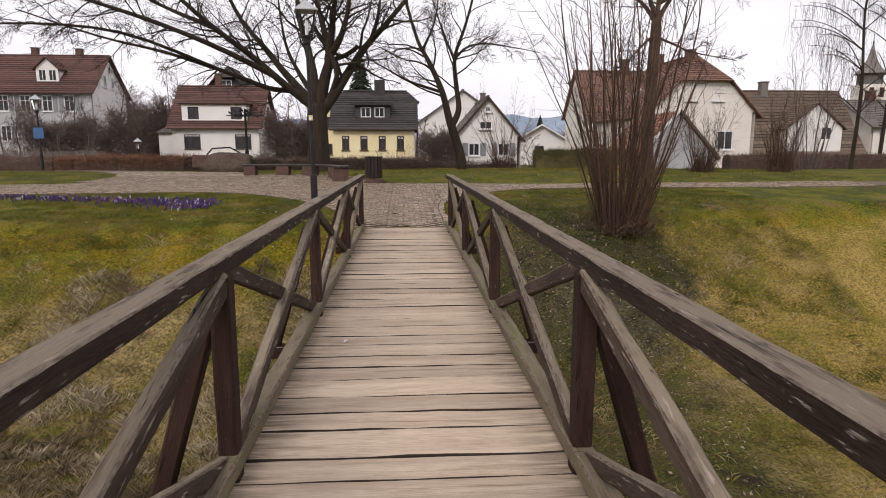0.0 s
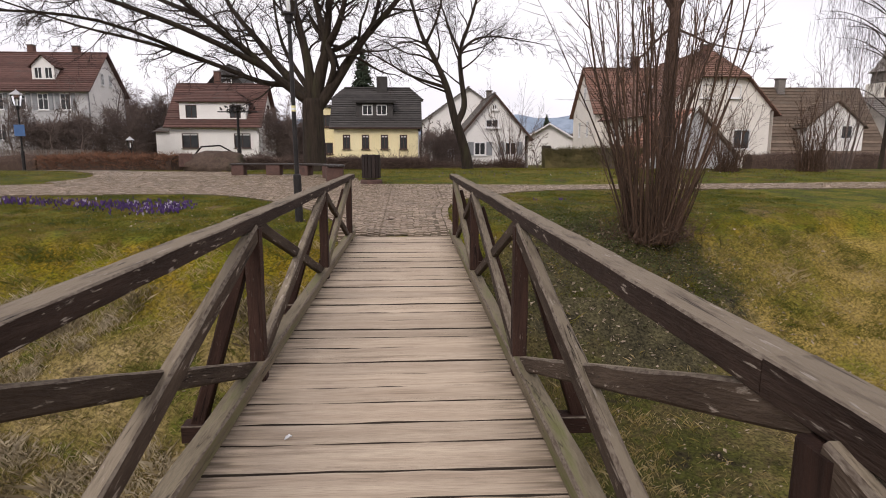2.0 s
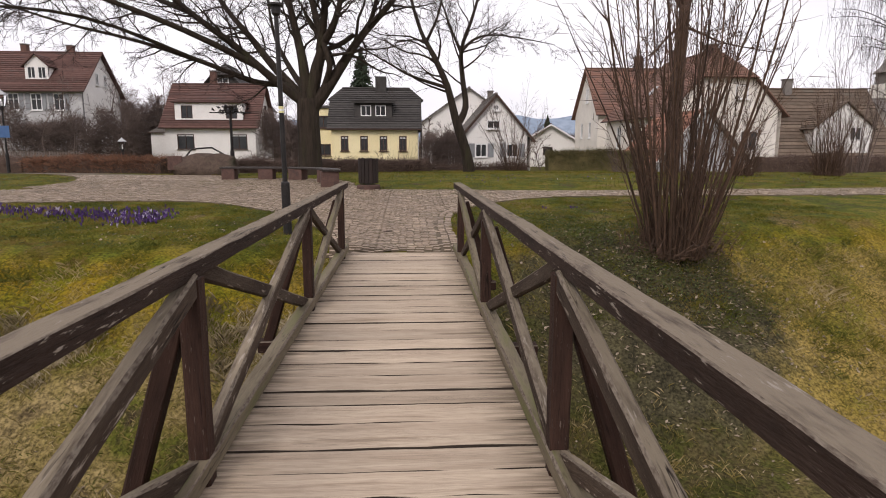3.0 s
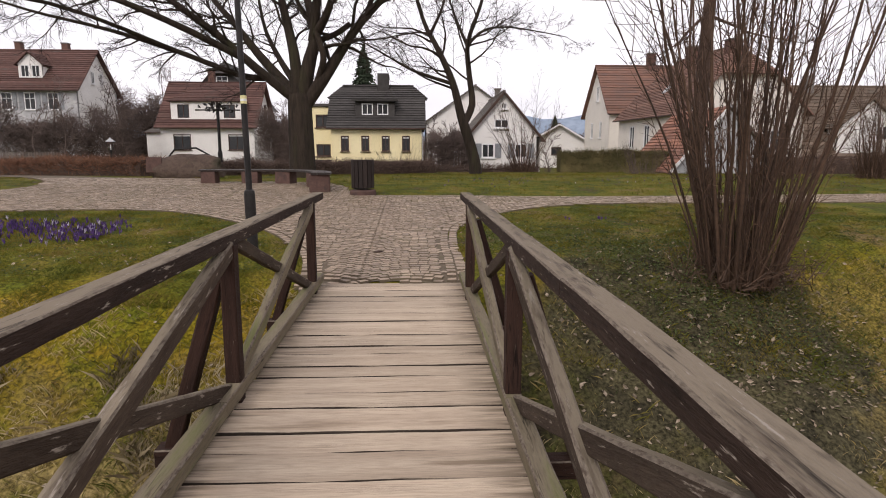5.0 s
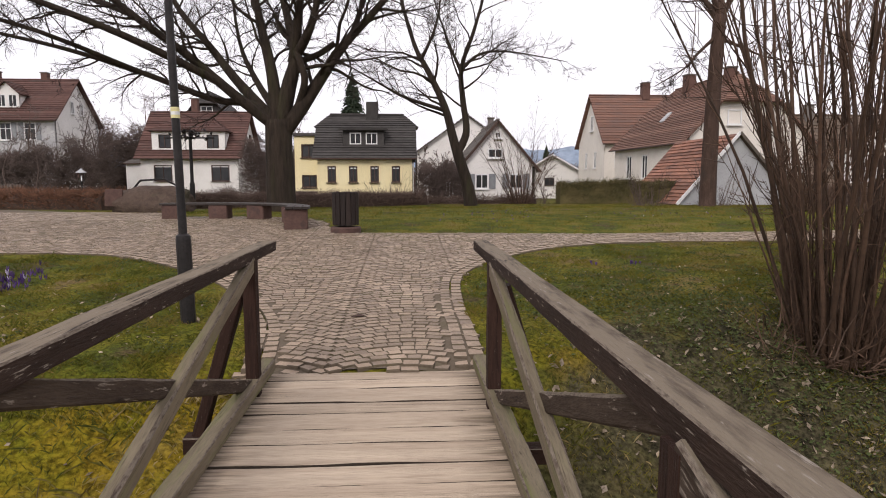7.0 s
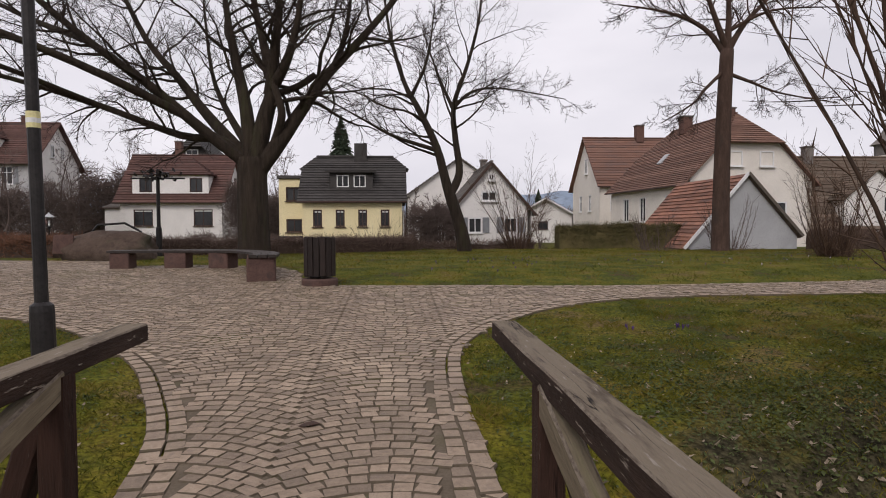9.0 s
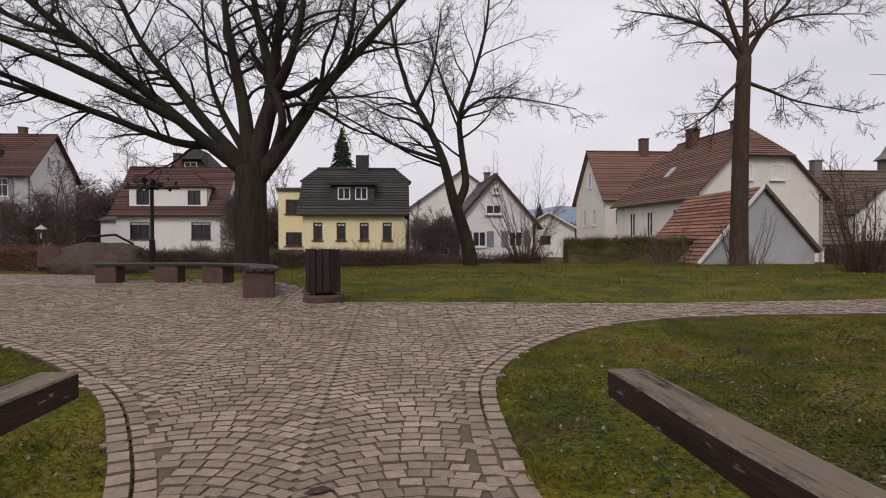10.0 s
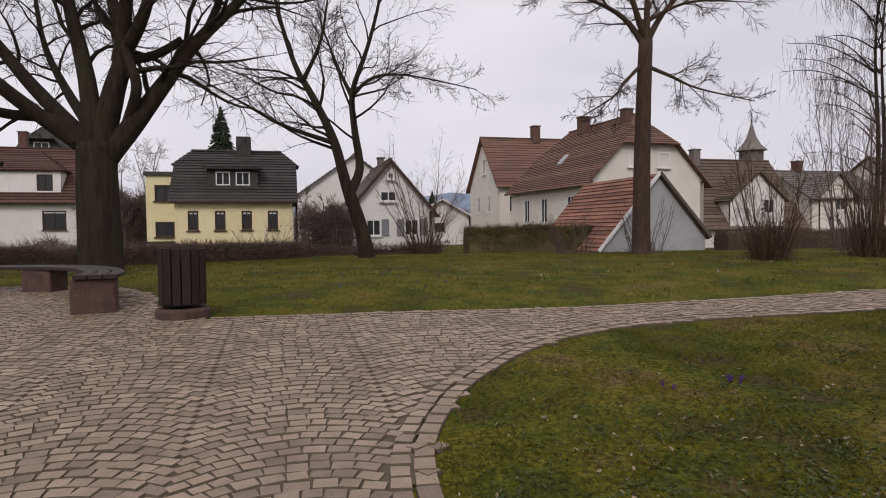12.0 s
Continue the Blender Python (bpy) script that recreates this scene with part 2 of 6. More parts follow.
M_PETALW = mat("crocus_pale", (0.36, 0.30, 0.46), (0.62, 0.57, 0.68), 9.0, 0.7, 0.0, rand=0.2)
M_PLASTIC_BLUE = mat("blue_sign", (0.06, 0.12, 0.26), (0.08, 0.15, 0.30), 5.0, 0.4, 0.0)
M_LABEL_Y = mat("yellow_sticker", (0.62, 0.56, 0.25), (0.70, 0.64, 0.36), 5.0, 0.5, 0.0)
M_WHITEPAINT = mat("white_paint", (0.66, 0.66, 0.66), (0.74, 0.74, 0.74), 5.0, 0.4, 0.0)
M_FENCE = mat("grey_timber", (0.11, 0.09, 0.075), (0.17, 0.14, 0.12), 4.0, 0.9, 0.3, 40, (6, 6, 1), rand=0.2)


def blade_mat(name, colours):
    """Grass blades: a ramp by world noise, shaded per blade."""
    m = bpy.data.materials.new(name)
    m.use_nodes = True
    nt = m.node_tree
    b = nt.nodes["Principled BSDF"]
    b.inputs["Roughness"].default_value = 0.8
    b.inputs["Specular IOR Level"].default_value = 0.15
    g = nt.nodes.new("ShaderNodeNewGeometry")
    n = nt.nodes.new("ShaderNodeTexNoise")
    n.inputs["Scale"].default_value, n.inputs["Detail"].default_value = 1.2, 5
    nt.links.new(g.outputs["Position"], n.inputs["Vector"])
    mixv = nt.nodes.new("ShaderNodeMath")
    mixv.operation = "MULTIPLY_ADD"
    mixv.inputs[1].default_value, mixv.inputs[2].default_value = 0.2, -0.1
    nt.links.new(g.outputs["Random Per Island"], mixv.inputs[0])
    ad = nt.nodes.new("ShaderNodeMath")
    nt.links.new(mixv.outputs[0], ad.inputs[0])
    nt.links.new(n.outputs["Fac"], ad.inputs[1])
    r = nt.nodes.new("ShaderNodeValToRGB")
    els = r.color_ramp.elements
    els[0].position, els[0].color = 0.36, (*colours[0], 1)
    els[1].position, els[1].color = 0.64, (*colours[-1], 1)
    for i, c in enumerate(colours[1:-1]):
        e = els.new(0.36 + 0.28 * (i + 1) / (len(colours) - 1))
        e.color = (*c, 1)
    nt.links.new(ad.outputs[0], r.inputs[0])
    nt.links.new(r.outputs[0], b.inputs["Base Color"])
    return m


M_GRASS = blade_mat("lawn_blades", [(0.052, 0.060, 0.008), (0.088, 0.088, 0.009), (0.122, 0.102, 0.013), (0.165, 0.118, 0.034)])
M_DRYGRASS = blade_mat("dry_blades", [(0.07, 0.078, 0.014), (0.145, 0.118, 0.030), (0.25, 0.185, 0.075), (0.34, 0.27, 0.145)])


M_STRAW = blade_mat("dead_tuft_blades", [(0.11, 0.085, 0.045), (0.20, 0.155, 0.09), (0.30, 0.245, 0.155), (0.40, 0.335, 0.235)])


def ground_mat():
    """Lawn soil: green, moss and yellowed patches; straw and dark earth on the steep banks of the ditch."""
    m = bpy.data.materials.new("lawn")
    m.use_nodes = True
    nt = m.node_tree
    b = nt.nodes["Principled BSDF"]
    b.inputs["Roughness"].default_value = 0.95
    b.inputs["Specular IOR Level"].default_value = 0.1
    g = nt.nodes.new("ShaderNodeNewGeometry")

    def tex(s, d=6):
        n = nt.nodes.new("ShaderNodeTexNoise")
        n.inputs["Scale"].default_value, n.inputs["Detail"].default_value = s, d
        n.inputs["Roughness"].default_value = 0.65
        nt.links.new(g.outputs["Position"], n.inputs["Vector"])
        return n.outputs["Fac"]

    def ramp(v, stops):
        r = nt.nodes.new("ShaderNodeValToRGB")
        els = r.color_ramp.elements
        els[0].position, els[0].color = stops[0][0], (*stops[0][1], 1)
        els[1].position, els[1].color = stops[-1][0], (*stops[-1][1], 1)
        for p, c in stops[1:-1]:
            els.new(p).color = (*c, 1)
        nt.links.new(v, r.inputs[0])
        return r.outputs[0]

    def mix(f, a, c, mode="MIX"):
        x = nt.nodes.new("ShaderNodeMix")
        x.data_type, x.blend_type = "RGBA", mode
        if isinstance(f, float):
            x.inputs[0].default_value = f
        else:
            nt.links.new(f, x.inputs[0])
        nt.links.new(a, x.inputs[6])
        nt.links.new(c, x.inputs[7])
        return x.outputs[2]

    lawn = ramp(tex(0.9), [(0.35, (0.070, 0.050, 0.024)), (0.43, (0.050, 0.060, 0.008)), (0.50, (0.083, 0.088, 0.009)), (0.57, (0.118, 0.100, 0.013)), (0.64, (0.130, 0.092, 0.038))])
    moss = ramp(tex(1.1), [(0.36, (0.072, 0.085, 0.008)), (0.47, (0.128, 0.112, 0.008)), (0.57, (0.172, 0.118, 0.010)), (0.68, (0.18, 0.128, 0.030))])
    dark_soil = ramp(tex(1.4), [(0.36, (0.026, 0.020, 0.012)), (0.46, (0.048, 0.050, 0.011)), (0.56, (0.070, 0.054, 0.024)), (0.68, (0.045, 0.054, 0.010))])
    bank = ramp(tex(0.9), [(0.34, (0.045, 0.032, 0.018)), (0.42, (0.08, 0.084, 0.014)), (0.5, (0.14, 0.108, 0.036)), (0.58, (0.22, 0.165, 0.075)), (0.68, (0.075, 0.054, 0.028))])
    gold = ramp(tex(0.8), [(0.36, (0.12, 0.11, 0.018)), (0.48, (0.19, 0.14, 0.032)), (0.6, (0.25, 0.18, 0.058)), (0.7, (0.20, 0.15, 0.04))])
    pz = nt.nodes.new("ShaderNodeSeparateXYZ")
    nt.links.new(g.outputs["Position"], pz.inputs[0])

    def span(v, lo, hi, wobble=0.0):
        if wobble:
            w = nt.nodes.new("ShaderNodeMath")
            w.operation = "MULTIPLY_ADD"
            w.inputs[1].default_value = wobble
            nt.links.new(tex(0.7), w.inputs[0])
            nt.links.new(v, w.inputs[2])
            v = w.outputs[0]
        r = nt.nodes.new("ShaderNodeMapRange")
        r.inputs[1].default_value, r.inputs[2].default_value = lo, hi
        nt.links.new(v, r.inputs[0])
        return r.outputs[0]

    def times(p, q):
        m2 = nt.nodes.new("ShaderNodeMath")
        m2.operation = "MULTIPLY"
        nt.links.new(p, m2.inputs[0])
        nt.links.new(q, m2.inputs[1])
        return m2.outputs[0]

    # straw and bare earth low in the ditch, bleached turf on its open east slope
    near = span(pz.outputs["Y"], 34.0, 26.0)
    col = mix(times(span(pz.outputs["Z"], 0.42, 0.12, 0.5), near), lawn, moss)
    col = mix(times(span(pz.outputs["Z"], 0.05, -0.55, 1.0), near), col, bank)
    # darker soil and green low on the ground just east of the bridge
    east = times(span(pz.outputs["X"], 0.4, 0.9), span(pz.outputs["X"], 6.0, 4.6, 1.6))
    col = mix(times(times(east, span(pz.outputs["Z"], 0.25, -0.35, 0.6)), near), col, dark_soil)
    col = mix(times(span(pz.outputs["X"], 5.2, 6.6, 1.6), times(span(pz.outputs["Z"], 0.30, -0.05, 0.7), near)), col, gold)
    vd = nt.nodes.new("ShaderNodeVectorMath")
    vd.operation = "DISTANCE"
    vd.inputs[1].default_value = (3.7, 11.3, -0.7)
    nt.links.new(g.outputs["Position"], vd.inputs[0])
    da = nt.nodes.new("ShaderNodeMath")
    da.operation = "MULTIPLY_ADD"
    da.inputs[1].default_value = 3.2
    nt.links.new(tex(1.6), da.inputs[0])
    nt.links.new(vd.outputs["Value"], da.inputs[2])
    dr = nt.nodes.new("ShaderNodeMapRange")
    dr.inputs[1].default_value, dr.inputs[2].default_value = 4.1, 3.2
    nt.links.new(da.outputs[0], dr.inputs[0])
    earth = ramp(tex(3.0), [(0.35, (0.03, 0.026, 0.016)), (0.65, (0.075, 0.065, 0.035))])
    col = mix(dr.outputs[0], col, earth)
    speck = ramp(tex(24.0, 3), [(0.36, (0.4, 0.4, 0.36)), (0.62, (1.35, 1.35, 1.3))])
    col = mix(1.0, col, speck, "MULTIPLY")
    nt.links.new(col, b.inputs["Base Color"])
    bp = nt.nodes.new("ShaderNodeBump")
    bp.inputs["Strength"].default_value, bp.inputs["Distance"].default_value = 0.8, 0.03
    nt.links.new(tex(14.0, 5), bp.inputs["Height"])
    nt.links.new(bp.outputs[0], b.inputs["Normal"])
    return m


M_LAWN = ground_mat()


def glass_mat():
    m = bpy.data.materials.new("lantern_glass")
    m.use_nodes = True
    b = m.node_tree.nodes["Principled BSDF"]
    b.inputs["Base Color"].default_value = (0.9, 0.9, 0.9, 1)
    b.inputs["Transmission Weight"].default_value, b.inputs["Roughness"].default_value = 1.0, 0.08
    b.inputs["IOR"].default_value = 1.05
    return m


M_GLASS = glass_mat()


# ---- mesh helpers ----
def thing(name, label, category, loc=(0, 0, 0), turn=0.0, group="", kind=""):
    ob = new(name)
    ob.matrix_world = pose(*loc, 0, 0, turn)
    ob.empty_display_size = 0.2
    return tagged(ob, label, category, group, kind)


def part(name, src, material, parent=None, label="", smooth=False):
    """Links a bmesh or (verts, faces) as one mesh object under its parent."""
    me = bpy.data.meshes.new(name)
    if isinstance(src, bmesh.types.BMesh):
        src.normal_update()
        src.to_mesh(me)
        src.free()
    else:
        me.from_pydata(list(map(tuple, src[0])), [], src[1])
    if smooth:
        me.polygons.foreach_set("use_smooth", [True] * len(me.polygons))
    me.materials.append(material)
    me.update()
    ob = new(name, me)
    if parent:
        ob.parent = parent
    if label:
        ob["label"] = label
    if name in ("basal_growth", "outer_growth", "crown"):
        ob["kind"] = "stuff"
    return ob


def box(bm, c, s, m=None, chamfer=0.0):
    """A box of size s at c; with chamfer its long edges along the local longest side are cut."""
    mat4 = (m or Matrix()) @ Matrix.Translation(c)
    if chamfer:
        r = bmesh.ops.create_cube(bm, size=1, matrix=mat4 @ Matrix.Diagonal((*s, 1)))
        edges = list({e for v in r["verts"] for e in v.link_edges})
        bmesh.ops.bevel(bm, geom=edges, offset=chamfer, segments=1, affect="EDGES", clamp_overlap=True)
    else:
        bmesh.ops.create_cube(bm, size=1, matrix=mat4 @ Matrix.Diagonal((*s, 1)))
    return bm


def timber(name, p0, p1, w, h, material, parent, chamfer=0.007, up=(0, 0, 1)):
    """One squared timber along its own y axis, its two upper arrises in a paler wood colour, with a little unevenness.
    """
    a, b = Vector(p0), Vector(p1)
    y = (b - a).normalized()
    x = y.cross(Vector(up)).normalized()
    z = x.cross(y)
    m = Matrix((x, y, z)).transposed().to_4x4()
    m.translation = (a + b) / 2
    L = (b - a).length
    n = max(2, int(L / 0.22))
    bm = bmesh.new()
    rows = []
    rng = random.Random(int(1000 * (p0[0] + 7 * p0[1] + 3 * p0[2] + w)))
    for i in range(n + 1):
        q = -L / 2 + L * i / n
        e = [chamfer * rng.uniform(0.5, 1.5) for _ in range(4)]
        j = 0.0016
        hw, hh = w / 2 + rng.uniform(-j, j), h / 2 + rng.uniform(-j, j)
        rows.append([bm.verts.new((px, q, pz)) for px, pz in ((-hw + e[0], -hh), (hw - e[1], -hh), (hw, -hh + e[1]), (hw, hh - e[2]), (hw - e[2], hh), (-hw + e[3], hh), (-hw, hh - e[3]), (-hw, -hh + e[0]))])
    for r, t in zip(rows, rows[1:]):
        for i in range(8):
            k = (i + 1) % 8
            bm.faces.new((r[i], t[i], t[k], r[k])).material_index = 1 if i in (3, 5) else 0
    bm.faces.new(rows[0])
    bm.faces.new(rows[-1][::-1])
    bmesh.ops.recalc_face_normals(bm, faces=bm.faces[:])
    ob = part(name, bm, material, parent)
    ob.data.materials.append(M_PALE_EDGE)
    ob.matrix_basis = m
    return ob


def beam(bm, p0, p1, w, h, chamfer=0.008, up=(0, 0, 1)):
    """A squared timber from p0 to p1, w wide and h high."""
    a, b = Vector(p0), Vector(p1)
    d = (b - a)
    y = d.normalized()
    x = y.cross(Vector(up)).normalized()
    z = x.cross(y)
    m = Matrix((x, y, z)).transposed().to_4x4()
    m.translation = (a + b) / 2
    return box(bm, (0, 0, 0), (w, d.length, h), m, chamfer)


def lathe(profile, sides=16, centre=(0, 0)):
    """A turned solid from (radius, height) pairs."""
    v, f = [], []
    for r, z in profile:
        for i in range(sides):
            a = 2 * math.pi * i / sides
            v.append((centre[0] + r * math.cos(a), centre[1] + r * math.sin(a), z))
    n = len(profile)
    for k in range(n - 1):
        for i in range(sides):
            j = (i + 1) % sides
            f.append((k * sides + i, k * sides + j, (k + 1) * sides + j, (k + 1) * sides + i))
    f.append(tuple(range(sides))[::-1])
    f.append(tuple((n - 1) * sides + i for i in range(sides)))
    return v, f


def tubes(branches):
    """Tapered tubes: each branch is (points, radii, sides)."""
    v, f = [], []
    for pts, radii, sides in branches:
        base = len(v)
        n = len(pts)
        for k in range(n):
            a = pts[max(k - 1, 0)]
            b = pts[min(k + 1, n - 1)]
            d = (b - a)
            if d.length < 1e-6:
                d = Vector((0, 0, 1))
            d.normalize()
            side = d.cross(Vector((0.31, 0.87, 0.38)))
            side.normalize()
            other = d.cross(side)
            for i in range(sides):
                t = 2 * math.pi * i / sides
                v.append(tuple(pts[k] + (side * math.cos(t) + other * math.sin(t)) * radii[k]))
        for k in range(n - 1):
            for i in range(sides):
                j = (i + 1) % sides
                f.append((base + k * sides + i, base + k * sides + j, base + (k + 1) * sides + j, base + (k + 1) * sides + i))
        f.append(tuple(base + (n - 1) * sides + i for i in range(sides)))
    return v, f


def smoothstep(a, b, x):
    t = min(1.0, max(0.0, (x - a) / (b - a)))
    return t * t * (3 - 2 * t)


# ---- ground ----
def top_level(y):
    """Height of the park's level ground, without the ditch."""
    if y < 22:
        return 0.05 + 0.045 * (y - 11.3) if y > 11.3 else 0.05
    z = 0.53 + 0.03 * smoothstep(22, 25, y)
    z -= 0.2 * smoothstep(26, 34, y)
    z -= 1.25 * smoothstep(36.2, 38.2, y)
    z += 0.35 * smoothstep(43.5, 45, y)
    return z


def ground_z(x, y):
    z = top_level(y)
    if y > 14.5:
        return z
    xr, xl = min(max(x, 0), 12), min(max(-x, 0), 12)
    yc = 11.9 + 0.24 * xr + 0.10 * xl - 0.75 * math.exp(-(x / 1.25) ** 2) - 0.9 * smoothstep(0.8, 2.6, xl)
    if x > 0:
        yc -= 0.3 * math.exp(-((x - 4.2) / 1.1) ** 2)
    far = 0.62 * (y - yc)
    near = 0.62 * (-2.6 - y)
    s = max(far, near)
    if s >= 0.25:
        d = 0.0
    elif s > -0.25:
        d = -((0.25 - s) ** 2)
    else:
        d = s
    d = max(d, -2.25 + 0.12 * math.sin(0.7 * x) + 0.1 * math.sin(1.1 * y + x))
    bump = 0.03 * noise.noise((x * 0.6, y * 0.6, 0)) if d < -0.02 else 0.0
    return z + d + bump


def lines(*spans):
    """Grid lines from (start, end, step) spans."""
    out = []
    for a, b, s in spans:
        n = max(1, round((b - a) / s))
        out += [a + (b - a) * i / n for i in range(n)]
    return out + [spans[-1][1]]


def build_ground():
    xs = lines((-900, -60, 120), (-60, -16, 4), (-16, -8, 0.5), (-8, 9, 0.25), (9, 16, 0.5), (16, 60, 4), (60, 900, 120))
    ys = lines((-300, -20, 70), (-20, -6, 2), (-6, 15, 0.2), (15, 36, 0.5), (36, 46, 0.5), (46, 100, 9), (100, 1500, 200))
    v = [(x, y, ground_z(x, y)) for y in ys for x in xs]
    n = len(xs)
    f = [(j * n + i, j * n + i + 1, (j + 1) * n + i + 1, (j + 1) * n + i) for j in range(len(ys) - 1) for i in range(n - 1)]
    tagged(part("ground", (v, f), M_LAWN, smooth=True), "mossy spring lawn falling into a grassy ditch", "lawn", kind="structure")


build_ground()

RIGHT_EDGE = [(0.86, 11.37), (0.87, 12.4), (0.86, 13.4), (0.96, 14.7), (1.25, 15.5), (1.75, 16.25), (2.8, 17.2), (4.5, 17.75), (7.6, 17.8), (14, 18.0), (34, 19.2)]
FAR_EDGE = [(34, 20.8), (14, 19.5), (9.3, 19.2), (4.3, 18.95), (1.8, 19.15), (-0.65, 19.35), (-1.35, 20.3), (-1.7, 21.4), (-2.6, 22.6), (-4.0, 23.1), (-5.8, 23.2), (-6.3, 24.6), (-8.9, 25.4), (-13.5, 28.3), (-19.8, 31.5), (-34, 36)]
LEFT_EDGE = [(-34, 16.6), (-10.6, 16.8), (-6.3, 17.05), (-5.0, 16.95), (-4.1, 16.6), (-2.95, 15.6), (-2.13, 14.6), (-1.64, 13.7), (-1.2, 12.6), (-1.02, 11.37)]
ISLAND = [(-9.8, 21.6), (-10.3, 20.2), (-12.0, 19.2), (-34, 18.2), (-34, 33.5), (-20, 29.3), (-13.2, 25.9), (-11.0, 24.0)]


def rounded(pts, k=6):
    p = [Vector((*q, 0)) for q in pts]
    n, out = len(p), []
    for i in range(n - 1):
        p0, p1, p2, p3 = p[max(i - 1, 0)], p[i], p[i + 1], p[min(i + 2, n - 1)]
        for s in range(k):
            t = s / k
            q = 0.5 * ((2 * p1) + (p2 - p0) * t + (2 * p0 - 5 * p1 + 4 * p2 - p3) * t * t + (3 * p1 - p0 - 3 * p2 + p3) * t ** 3)
            out.append((q.x, q.y))
    out.append(pts[-1])
    return out


def plan_raster(outline, step=0.05):
    """Which cells of the plan lie inside an outline."""
    x = -34 + step * (np.arange(int(68 / step)) + 0.5)[None, :]
    y = 11 + step * (np.arange(int(26 / step)) + 0.5)[:, None]
    c = np.zeros((y.size, x.size), bool)
    for (x1, y1), (x2, y2) in zip(outline, outline[-1:] + outline[:-1]):
        if y1 != y2:
            c ^= ((y1 > y) != (y2 > y)) & (x < (x2 - x1) * (y - y1) / (y2 - y1) + x1)
    return c


PAVED = plan_raster(rounded(RIGHT_EDGE) + rounded(FAR_EDGE) + rounded(LEFT_EDGE)) & ~plan_raster(rounded(ISLAND + ISLAND[:1]))


def on_path(x, y):
    i, j = int((x + 34) / 0.05), int((y - 11) / 0.05)
    return x > -34 and y > 11 and i < PAVED.shape[1] and j < PAVED.shape[0] and bool(PAVED[j, i])


def build_path_bed():
    bm = bmesh.new()
    step = 0.125
    cells = {}
    x0, y0 = -34.0, 11.3
    for j in range(int(26 / step)):
        for i in range(int(68 / step)):
            x, y = x0 + (i + 0.5) * step, y0 + (j + 0.5) * step
            if on_path(x, y) and all(on_path(x + a, y + b) for a in (-step, step) for b in (-step, step)):
                ids = []
                for di, dj in ((0, 0), (1, 0), (1, 1), (0, 1)):
                    k = (i + di, j + dj)
                    if k not in cells:
                        px, py = x0 + k[0] * step, y0 + k[1] * step
                        cells[k] = bm.verts.new((px, py, ground_z(px, py) + 0.016))
                    ids.append(cells[k])
                bm.faces.new(ids)
    ob = part("pavement", bm, M_BED)
    return tagged(ob, "cobbled park path of worn reddish setts", "path", kind="structure")


pavement = build_path_bed()


# ---- houses ----
def rot_z(deg):
    return Matrix.Rotation(radians(deg), 4, "Z")


def wall_rect(bm, m, w, z0, z1, holes, t=0.25):
    """A wall from x = -w/2 to w/2 at y = 0, facing -y, with real openings (x, z, width, height)."""
    us = sorted({-w / 2, w / 2, *[h[0] - h[2] / 2 for h in holes], *[h[0] + h[2] / 2 for h in holes]})
    zs = sorted({z0, z1, *[h[1] for h in holes], *[h[1] + h[3] for h in holes]})
    us, zs = [u for u in us if -w / 2 - 1e-4 <= u <= w / 2 + 1e-4], [z for z in zs if z0 - 1e-4 <= z <= z1 + 1e-4]

    def quad(a, b, c, d):
        bm.faces.new([bm.verts.new(m @ Vector(p)) for p in (a, b, c, d)])

    for u0, u1 in zip(us, us[1:]):
        for a, b in zip(zs, zs[1:]):
            cu, cz = (u0 + u1) / 2, (a + b) / 2
            if any(abs(cu - h[0]) < h[2] / 2 and h[1] < cz < h[1] + h[3] for h in holes):
                continue
            quad((u0, 0, a), (u1, 0, a), (u1, 0, b), (u0, 0, b))
            quad((u1, t, a), (u0, t, a), (u0, t, b), (u1, t, b))
    for x, z, hw, hh in holes:
        l, r, b, c = x - hw / 2, x + hw / 2, z, z + hh
        quad((l, 0, b), (l, t, b), (r, t, b), (r, 0, b))
        quad((l, 0, c), (r, 0, c), (r, t, c), (l, t, c))
        quad((l, 0, b), (l, 0, c), (l, t, c), (l, t, b))
        quad((r, 0, b), (r, t, b), (r, t, c), (r, 0, c))


